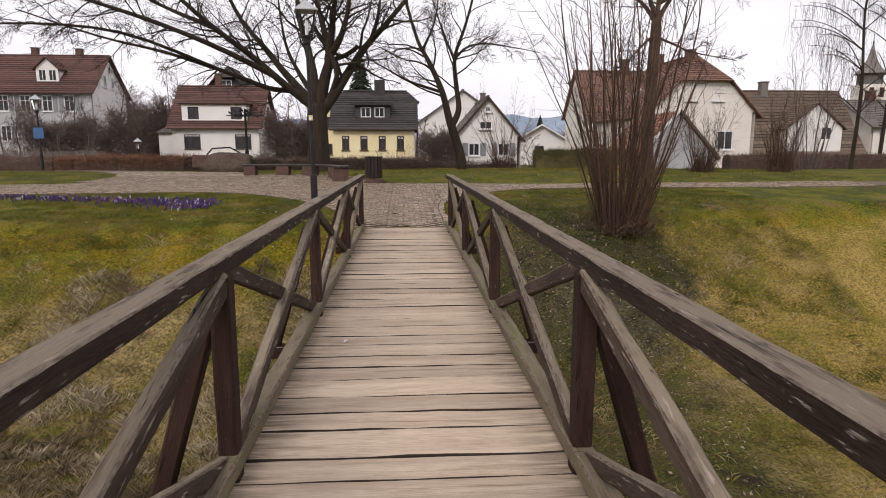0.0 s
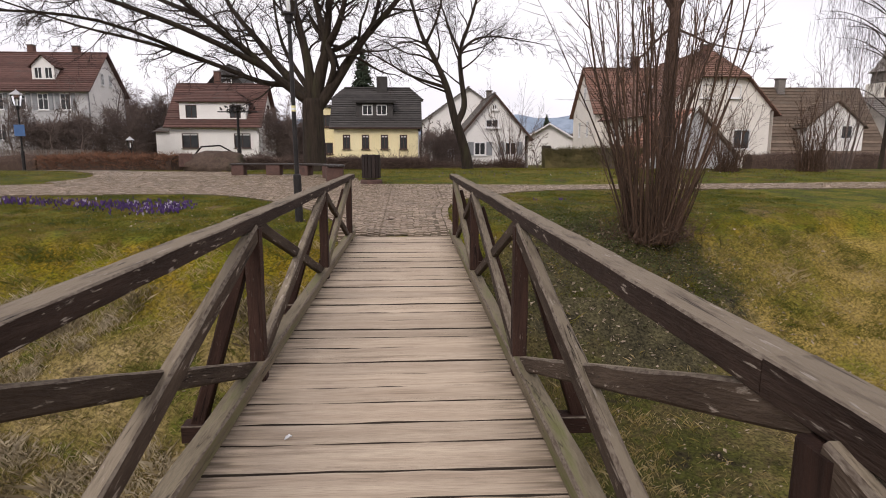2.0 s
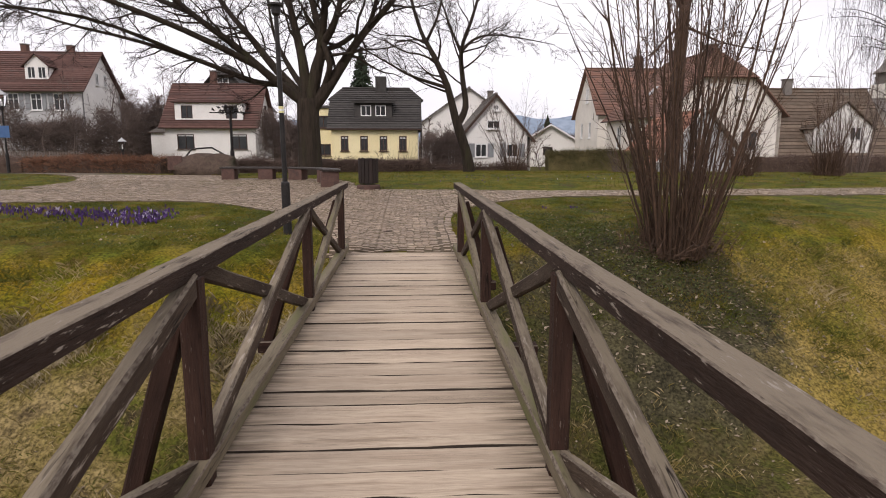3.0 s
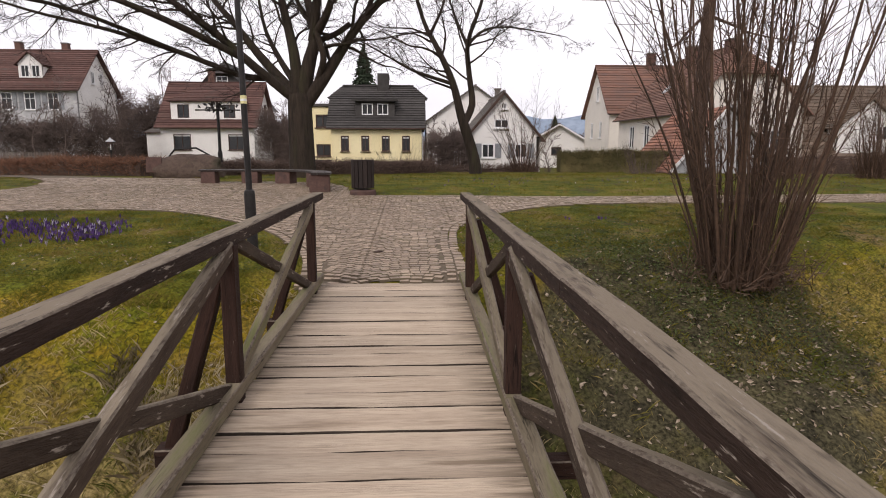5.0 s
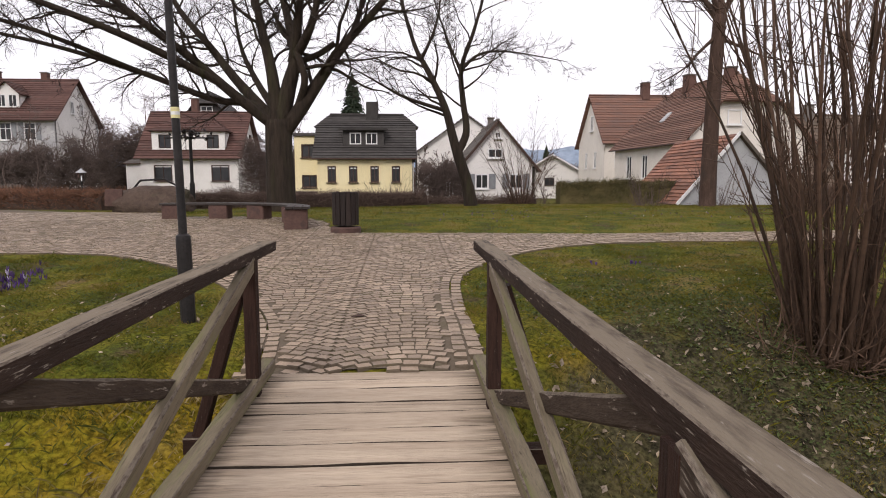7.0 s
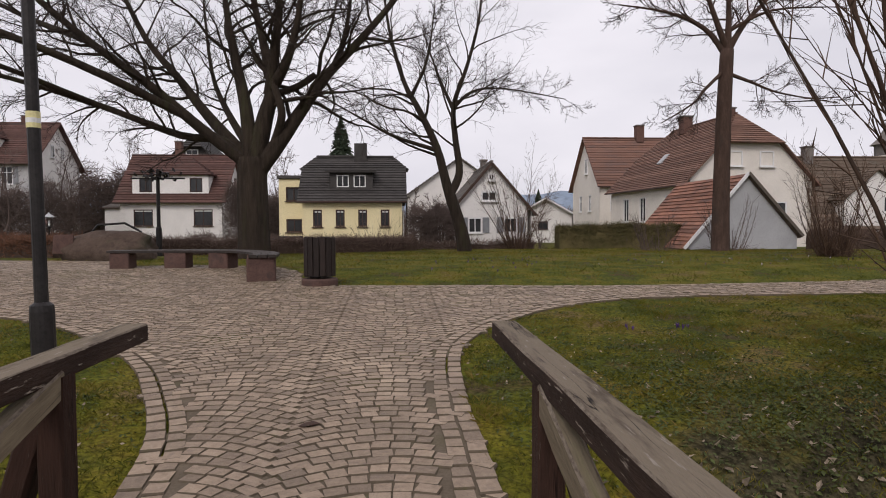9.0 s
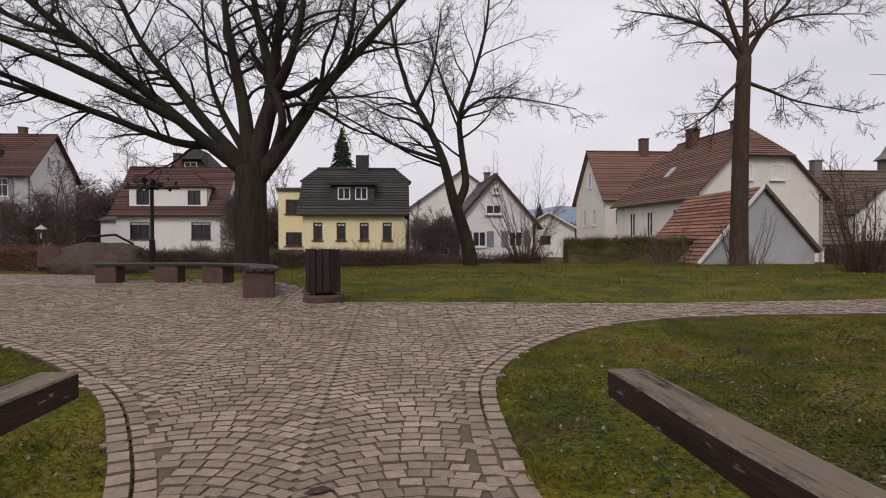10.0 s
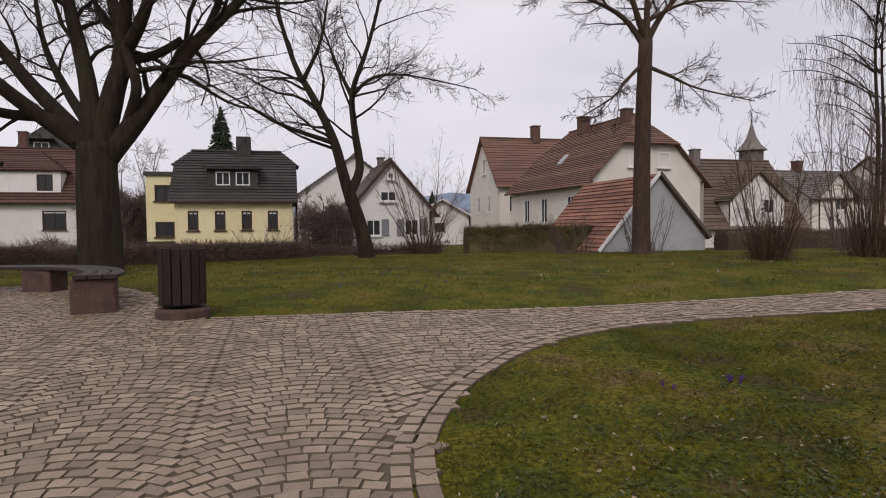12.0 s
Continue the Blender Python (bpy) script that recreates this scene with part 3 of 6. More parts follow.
def window(parent, m, x, z, w, h, frame_mat, shutters=None, bars=True, sill_mat=None):
    """A window in an opening: frame with mullion, pane, sill, and shutters if any."""
    bm = bmesh.new()
    f = 0.08
    for c, s in (((x - w / 2 + f / 2, 0.05, z + h / 2), (f, 0.07, h)), ((x + w / 2 - f / 2, 0.05, z + h / 2), (f, 0.07, h)),
                 ((x, 0.05, z + f / 2), (w - 2 * f, 0.07, f)), ((x, 0.05, z + h - f / 2), (w - 2 * f, 0.07, f))):
        box(bm, c, s, m)
    if bars:
        box(bm, (x, 0.05, z + h / 2), (0.05, 0.06, h - 2 * f), m)
        if bars == 2:
            box(bm, (x - w / 4, 0.05, z + h * 0.66), (w / 2 - f - 0.03, 0.05, 0.04), m)
            box(bm, (x + w / 4, 0.05, z + h * 0.66), (w / 2 - f - 0.03, 0.05, 0.04), m)
    win = part("window", bm, frame_mat, parent)
    part("pane", box(bmesh.new(), (x, 0.075, z + h / 2), (w - 2 * f, 0.012, h - 2 * f), m), M_PANE if bars else M_CREAM, win)
    if bars and frame_mat is M_FRAME_D and h > 0.9:
        part("blind", box(bmesh.new(), (x, 0.062, z + h - f - 0.05), (w - 2 * f - 0.01, 0.008, 0.09), m), M_FRAME_W, win)
    part("sill", box(bmesh.new(), (x, -0.03, z - 0.035), (w + 0.14, 0.14, 0.06), m), sill_mat or frame_mat, win)
    if shutters:
        for s in (-1, 1):
            b2 = bmesh.new()
            cx = x + s * (w / 2 + 0.24)
            box(b2, (cx, -0.03, z + h / 2), (0.42, 0.04, h), m)
            for k in range(6):
                box(b2, (cx, -0.055, z + h * (k + 0.5) / 6), (0.34, 0.02, h / 9), m)
            part("shutter", b2, shutters, win)
    return win


def slope_courses(bm, m, a, b, c, d, step=0.3, thick=0.05, sink=None):
    """A roof plane as overlapping courses: eave a-b, ridge d-c."""
    a, b, c, d = (Vector(p) for p in (a, b, c, d))
    n = max(3, round(((d + c) / 2 - (a + b) / 2).length / step))
    up = (b - a).cross(d - a).normalized()
    base = bm
    for k in range(n):
        if sink is not None:
            bm = bmesh.new()
            sink.append(bm)
        t0, t1 = k / n, min(1.0, (k + 1.12) / n)
        p = [a.lerp(d, t0), b.lerp(c, t0), b.lerp(c, t1), a.lerp(d, t1)]
        hi = [p[0] + up * thick * 1.5, p[1] + up * thick * 1.5, p[2] + up * thick * 0.5, p[3] + up * thick * 0.5]
        lo = [q - up * 0.03 for q in p]
        v = [bm.verts.new(m @ q) for q in hi + lo]
        bm.faces.new(v[:4])
        bm.faces.new((v[7], v[6], v[5], v[4]))
        for i in range(4):
            j = (i + 1) % 4
            bm.faces.new((v[i + 4], v[j + 4], v[j], v[i]))
    if sink is not None:
        q = [base.verts.new(m @ (p - up * 0.045)) for p in (a, b, c, d)]
        base.faces.new(q)


def house(name, label, loc, turn, w, d, eave, ridge, wall_mat, roof_mat, base=-0.6, over=0.35, hip=0.0, hip_run=0.0, windows=(), frame_mat=M_FRAME_W,
          step=0.3, chimneys=(), gable_mat=None, verge_mat=None):
    """A house whose ridge runs along its local x; windows are (face, x, z, w, h, shutters, bars).
    hip: height by which the gable tops are cut; hip_run: how far the ridge is shortened there."""
    ob = thing(name, label, "house", loc, turn)
    faces = {"front": pose(0, -d / 2, 0), "back": pose(0, d / 2, 0, 0, 0, 180), "right": pose(w / 2, 0, 0, 0, 0, 90), "left": pose(-w / 2, 0, 0, 0, 0, -90)}
    for face, m in faces.items():
        ww = w if face in ("front", "back") else d - 0.52
        holes = [(x, z, a, b) for fc, x, z, a, b, *_ in windows if fc == face and z + b < eave]
        bm = bmesh.new()
        wall_rect(bm, m, ww, base, eave, holes)
        gm = wall_mat
        if face in ("right", "left"):
            gm = gable_mat or wall_mat
            top = ridge - hip
            half = (d / 2) * hip / max(ridge - eave, 1e-3) if hip else 0.0
            pts = [(-d / 2, eave), (d / 2, eave), (half, top), (-half, top)] if hip else [(-d / 2, eave), (d / 2, eave), (0, ridge)]
            for yy in (0, 0.25):
                vs = [bm.verts.new(m @ Vector((u, yy, z - 0.06 if z > eave else z))) for u, z in pts]
                bm.faces.new(vs if yy == 0 else vs[::-1])
        part("wall", bm, gm, ob)
    r, sink = bmesh.new(), []
    k = (ridge - eave) / (d / 2)
    ez, ey = eave - over * k, d / 2 + over
    hx = w / 2 + over
    if hip:
        half = (d / 2) * hip / (ridge - eave)
        rx = w / 2 - hip_run
        top = ridge - hip
        for sgn in (-1, 1):
            mm = pose(0, 0, 0, 0, 0, 0 if sgn < 0 else 180)
            slope_courses(r, mm, (-hx, -ey, ez), (hx, -ey, ez), (hx, -half, top), (-hx, -half, top), step, 0.05, sink)
            slope_courses(r, mm, (-hx, -half, top), (hx, -half, top), (rx, 0, ridge), (-rx, 0, ridge), step, 0.05, sink)
            slope_courses(r, pose(0, 0, 0, 0, 0, 90 if sgn < 0 else -90), (-half - 0.1, -hx - 0.12, top - 0.1), (half + 0.1, -hx - 0.12, top - 0.1), (0.02, -rx, ridge), (-0.02, -rx, ridge), step, 0.05, sink)
    else:
        for sgn in (-1, 1):
            slope_courses(r, pose(0, 0, 0, 0, 0, 0 if sgn < 0 else 180), (-hx, -ey, ez), (hx, -ey, ez), (hx, 0, ridge), (-hx, 0, ridge), step, 0.05, sink)
    roof = part("roof", r, roof_mat, ob)
    for c in sink:
        part("tile_course", c, roof_mat, roof)
    part("ridge_tiles", beam(bmesh.new(), (-(hx if not hip else w / 2 - hip_run), 0, ridge + 0.06), (hx if not hip else w / 2 - hip_run, 0, ridge + 0.06), 0.2, 0.12, 0.03), roof_mat, roof)
    if verge_mat:
        for sx in (-1, 1):
            for sy in (-1, 1):
                part("bargeboard", beam(bmesh.new(), (sx * (hx + 0.02), sy * ey, ez - 0.06), (sx * (hx + 0.02), 0, ridge - 0.06), 0.05, 0.16, 0.01), verge_mat, roof)
    for sgn in (-1, 1):
        part("gutter", beam(bmesh.new(), (-hx, sgn * (ey + 0.05), ez - 0.02), (hx, sgn * (ey + 0.05), ez - 0.02), 0.1, 0.09, 0.02), M_FRAME_D, roof)
    for fc, x, z, a, b, *rest in windows:
        window(ob, faces[fc] if z + b < eave else faces[fc] @ pose(0, -0.085, 0), x, z, a, b, frame_mat, rest[0] if rest else None, rest[1] if len(rest) > 1 else True)
    for x, y, z0, z1, s, cm in chimneys:
        bm = bmesh.new()
        box(bm, (x, y, (z0 + z1) / 2), (s, s, z1 - z0), None, 0.02)
        ch = part("chimney", bm, cm, roof)
        part("chimney_cap", box(bmesh.new(), (x, y, z1 + 0.05), (s + 0.12, s + 0.12, 0.1), None, 0.02), M_ROOF_GREY, ch)
    return ob


def dormer(ob, x, y, z, w, h, depth, wall_mat, roof_mat, wins, frame_mat, flat=True, rise=0.8, hipx=0.0, base=0.0):
    """A dormer whose front stands at local y and looks to -y."""
    m = pose(x, y, z)
    bm = bmesh.new()
    wall_rect(bm, m, w, base, h, wins, 0.12)
    for s in (-1, 1):
        box(bm, (s * (w / 2 - 0.06), depth / 2 + 0.12, h / 2), (0.12, depth, h), m)
    if not flat:
        vs = [bm.verts.new(m @ Vector(p)) for p in ((-w / 2, 0, h), (w / 2, 0, h), (0, 0, h + rise - 0.06))]
        bm.faces.new(vs)
    dm = part("dormer", bm, wall_mat, ob)
    r, sink = bmesh.new(), []
    o = 0.25
    if flat:
        e, g = w / 2 + o, w / 2 + o - hipx if hipx else w / 2
        slope_courses(r, m, (-e, -o, h), (e, -o, h), (g, depth + 0.3, h + rise), (-g, depth + 0.3, h + rise), 0.3, 0.05, sink)
        if hipx:
            slope_courses(r, m, (e, -o, h), (e, depth + 2.5, h), (g, depth + 2.5, h + rise), (g, depth + 0.3, h + rise), 0.3, 0.05, sink)
            slope_courses(r, m, (-e, depth + 2.5, h), (-e, -o, h), (-g, depth + 0.3, h + rise), (-g, depth + 2.5, h + rise), 0.3, 0.05, sink)
    else:
        k = rise / (w / 2)
        for s in (-1, 1):
            if s > 0:
                slope_courses(r, m, (w / 2 + o, -o, h - o * k), (w / 2 + o, depth, h - o * k), (0, depth, h + rise), (0, -o, h + rise), 0.28, 0.05, sink)
            else:
                slope_courses(r, m, (-w / 2 - o, depth, h - o * k), (-w / 2 - o, -o, h - o * k), (0, -o, h + rise), (0, depth, h + rise), 0.28, 0.05, sink)
    part("dormer_roof", r, roof_mat, dm)
    for c in sink:
        part("tile_course", c, roof_mat, ob)
    for x2, z2, a, b in wins:
        bmw = bmesh.new()
        f = 0.06
        for c, s in (((x2 - a / 2 + f / 2, 0.04, z2 + b / 2), (f, 0.07, b)), ((x2 + a / 2 - f / 2, 0.04, z2 + b / 2), (f, 0.07, b)),
                     ((x2, 0.04, z2 + f / 2), (a - 2 * f, 0.07, f)), ((x2, 0.04, z2 + b - f / 2), (a - 2 * f, 0.07, f)), ((x2, 0.04, z2 + b / 2), (0.05, 0.06, b - 2 * f))):
            box(bmw, c, s, m)
        part("dormer_window", bmw, frame_mat, dm)
        part("dormer_pane", box(bmesh.new(), (x2, 0.06, z2 + b / 2), (a - 2 * f, 0.012, b - 2 * f), m), M_PANE, dm)
    return dm


def build_houses():
    # yellow house with dark half-hipped roof
    y = house("yellow_house", "pale yellow house with a dark half-hipped tile roof", (-2.23, 48.3, 0), 0, 5.85, 5.6, 3.1, 5.75, M_YELLOW, M_ROOF_DARK, -0.9, 0.28, 0.75, 0.5,
              [("front", -2.05 + 1.32 * i, 1.38, 0.52, 1.0, None, True) for i in range(4)], M_FRAME_D, 0.24)
    dormer(y, -0.1, -2.3, 3.62, 2.55, 1.0, 1.8, M_ROOF_DARK, M_ROOF_DARK, [(-0.5, 0.12, 0.72, 0.72), (0.5, 0.12, 0.72, 0.72)], M_FRAME_W, True, 0.25)
    part("chimney", box(bmesh.new(), (0.36, -0.1, 5.95), (0.78, 0.6, 1.3), None, 0.02), M_ROOF_DARK, y)
    a = thing("flat_roofed_extension", "pale yellow flat-roofed extension of the yellow house", "house", (-5.98, 48.6, 0))
    bm = bmesh.new()
    wall_rect(bm, pose(0, -1.6, 0), 1.6, -0.9, 4.3, [(0.1, 1.05, 0.95, 0.8), (0.1, 2.95, 0.95, 0.85)])
    wall_rect(bm, pose(-0.8, 0, 0, 0, 0, -90), 3.2, -0.9, 4.3, [])
    wall_rect(bm, pose(0.8, 0, 0, 0, 0, 90), 3.2, -0.9, 4.3, [])
    part("wall", bm, M_YELLOW, a)
    part("roof", box(bmesh.new(), (0, 0, 4.4), (1.8, 3.5, 0.2), None, 0.03), M_ROOF_DARK, a)
    for z, h in ((1.05, 0.8), (2.95, 0.85)):
        window(a, pose(0, -1.6, 0), 0.1, z, 0.95, h, M_FRAME_D)
    part("porch_roof", box(bmesh.new(), (0.1, -2.0, 0.75), (1.7, 0.8, 0.12), None, 0.02), M_ROOF_DARK, a)

    # white house with the wide dormer
    h = house("white_dormer_house", "white rendered house with a brown-red tiled roof and wide dormer", (-17.75, 63.6, 0), 0, 8.0, 7.2, 3.75, 7.5, M_WHITE, M_ROOF_RED, -0.8, 0.4, 0, 0,
              [("front", -2.2, 1.45, 1.5, 1.35, None, True), ("front", 2.5, 1.45, 1.5, 1.35, None, True), ("right", 0.6, 1.9, 0.6, 1.2, None, True), ("right", 0.6, 4.6, 0.6, 1.0, None, True)], M_FRAME_D, 0.3,
              [(-0.6, 0.3, 6.9, 8.7, 0.55, M_BRICK)])
    dormer(h, -0.1, -3.35, 3.95, 6.0, 1.65, 2.4, M_WHITE, M_ROOF_RED, [(-1.95, 0.25, 1.0, 1.15), (2.0, 0.25, 1.0, 1.15)], M_FRAME_D, True, 1.75, 2.6)
    house("side_extension", "low white side extension of the dormer house", (-22.6, 63.4, 0), 0, 1.7, 4.5, 3.0, 3.5, M_WHITE, M_ROOF_GREY, -0.8, 0.15)
    house("gambrel_house", "dark steep-roofed house behind the white dormer house", (-19.7, 75.0, 0), 90, 7, 7.0, 6.4, 10.5, M_ROOF_DARK, M_ROOF_DARK, -0.8, 0.5, 1.2, 0.8, [("left", 0, 7.6, 1.2, 1.4, None, 2)])

    # large house with grey shingled front
    s = M_SHUTTER
    lh = house("shingled_house", "tall house with grey shingled front, white windows and red-brown roof", (-38.2, 70.0, 0), 0, 13.0, 8.0, 7.4, 11.2, M_SLATE, M_ROOF_RED, -0.5, 0.45, 0, 0,
               [("front", -4.3 + 2.15 * i, z, 1.05, 1.6, s if i < 4 or z > 4 else s, 2) for i in range(5) for z in (2.2, 5.2)] +
               [("right", -0.8, 7.9, 0.6, 1.2, None, True), ("right", 0.9, 7.9, 0.6, 1.2, None, True)], M_FRAME_W, 0.32, [(-1.0, 0.5, 10.7, 12.0, 0.6, M_BRICK), (3.6, 0.4, 10.9, 11.9, 0.6, M_BRICK)], M_WHITE)
    dormer(lh, 2.0, -3.2, 8.1, 2.2, 1.5, 2.2, M_WHITE, M_ROOF_RED, [(-0.5, 0.2, 0.75, 1.1), (0.5, 0.2, 0.75, 1.1)], M_FRAME_W, False, 1.0)

    # white gabled house
    house("white_gabled_house", "small white gabled house with shuttered windows", (6.15, 50.2, 0), 90, 8.0, 5.0, 2.35, 5.25, M_WHITE, M_ROOF_GREY, -0.8, 0.25, 0, 0,
          [("left", -0.15, 2.9, 0.95, 0.6, None, True), ("left", 0.0, 4.15, 0.4, 0.42, None, True), ("left", -1.0, 0.95, 0.85, 0.95, M_SHUTTER, True), ("left", 1.2, 0.95, 0.85, 0.95, M_SHUTTER, True)],
          M_FRAME_W, 0.3, [(1.5, -0.3, 4.8, 5.9, 0.4, M_ROOF_GREY)], None, M_FRAME_D)
    house("white_rear_house", "white house with a shallow grey roof behind", (5.2, 60, 0), 90, 8, 8.5, 3.6, 6.6, M_WHITE, M_ROOF_GREY, -0.8, 0.3, 0, 0, [], M_FRAME_W, 0.35)
    house("lean_to", "low timber lean-to beside the white gabled house", (2.9, 49.0, 0), 90, 5, 1.9, 1.6, 2.6, M_FENCE, M_ROOF_GREY, -0.8, 0.15, 0, 0, [("left", 0.2, 0.4, 0.5, 1.0, None, True)], M_FRAME_W)
    # small house in the distance
    house("bungalow", "small white bungalow with a flat brown tiled roof", (17.6, 79.5, 0), 78, 8, 6.2, 2.6, 4.4, M_WHITE, M_ROOF_RED, -1.0, 0.6, 0, 0, [("left", -0.3, 0.9, 1.1, 0.9, None, True)], M_FRAME_D, 0.35, [], None, M_FRAME_W)
    # tall house with rust roof
    house("rust_roofed_house", "tall cream house with a rust-coloured roof", (24.2, 64.2, 0), 0, 13, 8.2, 5.0, 9.3, M_CREAM, M_ROOF_RUST, -0.8, 0.35, 0, 0,
          [("left", -1.6, 2.6, 0.8, 1.5, None, 2), ("left", 1.2, 2.6, 0.8, 1.5, None, 2), ("left", 0.2, 6.0, 0.75, 1.4, None, True), ("left", -1.6, 0.2, 0.8, 1.3, None, 2), ("left", 1.2, 0.2, 0.8, 1.3, None, 2),
           ("front", -5.2, 2.6, 0.9, 1.4, None, True)], M_FRAME_W, 0.34, [(-1.6, -0.2, 8.9, 10.4, 0.7, M_BRICK)])
    # big house with half-hipped gable
    hh = house("half_hipped_house", "large cream house with a half-hipped weathered tile roof", (21.6, 50.5, 0), 94, 10.8, 8.4, 4.15, 8.4, M_CREAM, M_ROOF_TERRA, -0.6, 0.35, 1.95, 1.4,
          [("left", -1.0, 4.95, 0.95, 0.95, None, False), ("left", 1.1, 4.95, 0.95, 0.95, None, False), ("left", 1.9, 1.4, 1.3, 1.4, None, True),
           ("back", 3.3, 1.6, 0.9, 1.7, None, True), ("back", -0.2, 1.6, 0.9, 1.7, None, True), ("back", -2.8, 1.6, 0.9, 1.7, None, True)], M_FRAME_W, 0.2,
          [(1.5, 0.3, 7.9, 9.1, 0.7, M_BRICK), (-3.6, 0.3, 7.7, 8.75, 0.6, M_BRICK)])
    part("skylight", box(bmesh.new(), (0, 0, 0), (0.55, 0.95, 0.12), pose(0.6, 2.5, 5.98, -45, 0, 0), 0.02), M_GREYWALL, hh)
    # annex with orange roof
    an = thing("gabled_annex", "grey plastered annex with an orange tiled roof", "annex", (15.2, 34.0, 0))
    bm = bmesh.new()
    for yy in (0, 0.2, 6.2):
        vs = [bm.verts.new((x, yy, z)) for x, z in ((-2.65, 0.2), (2.3, 0.2), (2.3, 0.9), (0, 3.5), (-2.65, 0.45))]
        bm.faces.new(vs if yy == 0 else vs[::-1])
    box(bm, (2.25, 3.1, 0.5), (0.2, 5.9, 0.9))
    part("wall", bm, M_GREYWALL, an)
    for rm, q in ((M_ROOF_ORANGE, ((-2.75, 6.3, 0.35), (-2.75, -0.15, 0.35), (0, -0.15, 3.55), (0, 6.3, 3.55))), (M_ROOF_BROWN, ((2.4, -0.15, 0.85), (2.4, 6.3, 0.85), (0, 6.3, 3.55), (0, -0.15, 3.55)))):
        r, sink = bmesh.new(), []
        slope_courses(r, Matrix(), *q, 0.22, 0.05, sink)
        roof = part("roof", r, rm, an)
        for c in sink:
            part("tile_course", c, rm, roof)
    for p0, p1 in (((-2.8, -0.2, 0.4), (0, -0.2, 3.6)), ((0, -0.2, 3.6), (2.45, -0.2, 0.9))):
        part("bargeboard", beam(bmesh.new(), p0, p1, 0.06, 0.14, 0.01), M_FRAME_W if p0[0] < 0 else M_FENCE, an)
    # wide-roofed house on the right
    rh = house("steep_roofed_house", "white house under a deep weathered brown roof", (31.9, 52.3, 0), 0, 10.4, 7.6, 1.4, 6.3, M_WHITE, M_ROOF_BROWN, -0.8, 0.3, 0, 0, [], M_FRAME_W, 0.33,
               [(-1.4, -0.2, 5.8, 7.0, 0.6, M_ROOF_GREY)])
    dormer(rh, 1.0, -3.95, -0.8, 4.6, 4.0, 3.9, M_WHITE, M_ROOF_BROWN, [(1.0, 3.0, 0.9, 1.0)], M_FRAME_W, False, 1.9)
    h2 = house("cream_cottage", "cream cottage with a grey roof", (42.3, 53.0, 0), 0, 7.5, 7.5, 3.4, 5.6, M_CREAM, M_ROOF_GREY, -0.8, 0.35, 0, 0, [("front", 1.9, 1.4, 0.9, 1.2, None, True)], M_FRAME_W, 0.33,
               [(-1.5, 0.0, 5.2, 6.4, 0.6, M_BRICK)])
    dormer(h2, -1.6, -3.95, -0.8, 3.2, 4.4, 3.5, M_CREAM, M_ROOF_GREY, [(0.3, 3.2, 0.9, 0.9), (-0.5, 1.9, 0.6, 0.9)], M_FRAME_W, False, 1.6)
    house("far_right_house", "pale house with brown roof beyond the bushes", (54, 55, 0), 10, 9, 8, 4.0, 7.0, M_CREAM, M_ROOF_BROWN, -0.8, 0.4, 0, 0, [("front", -2, 1.5, 1, 1.3, None, True), ("front", 1.5, 1.5, 1, 1.3, None, True)])
    # church tower
    t = thing("church_tower", "white church tower with a grey pointed spire", "tower", (70.5, 92, 0))
    bm = bmesh.new()
    box(bm, (0, 0, 5.0), (3.3, 3.3, 12.0))
    part("tower_wall", bm, M_CREAM, t)
    part("belfry", lathe([(1.7, 11.0), (1.7, 12.6)], 8), M_ROOF_GREY, t)
    part("spire", lathe([(2.3, 12.6), (1.35, 13.5), (0.65, 14.8), (0.08, 17.0)], 8), M_ROOF_GREY, t)
    part("finial", lathe([(0.05, 16.8), (0.16, 17.2), (0.05, 17.5), (0.03, 18.4)], 6), M_DARKMETAL, t)
    for i in (-1, 1):
        part("belfry_opening", box(bmesh.new(), (i * 0.8, -1.67, 9.8), (0.7, 0.1, 1.4)), M_FRAME_D, t)


build_houses()


# ---- road and hill ----
def build_far():
    bm = bmesh.new()
    xs = [-80 + 8 * i for i in range(21)]
    for a, b in zip(xs, xs[1:]):
        bm.faces.new([bm.verts.new(p) for p in ((a, 38.6, -0.86), (b, 38.6, -0.86), (b, 43.2, -0.86), (a, 43.2, -0.86))])
    tagged(part("road", bm, M_ASPHALT), "asphalt village road below the park", "road", kind="structure")
    v, f = [], []
    n = 90
    for k in range(3):
        for i in range(n):
            x = -900 + 1800 * i / (n - 1)
            hgt = 30 + 9 * noise.noise((x * 0.006, 3.1, 0)) + 5 * noise.noise((x * 0.025, 8.0, 0)) + 5 * smoothstep(-300, 300, x)
            v.append((x, (560, 640, 900)[k], (-2, hgt, -2)[k]))
    for k in range(2):
        for i in range(n - 1):
            f.append((k * n + i, k * n + i + 1, (k + 1) * n + i + 1, (k + 1) * n + i))
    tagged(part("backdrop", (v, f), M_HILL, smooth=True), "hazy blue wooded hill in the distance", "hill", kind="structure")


build_far()


# ---- trees and shrubs ----
RMIN = [0.006]


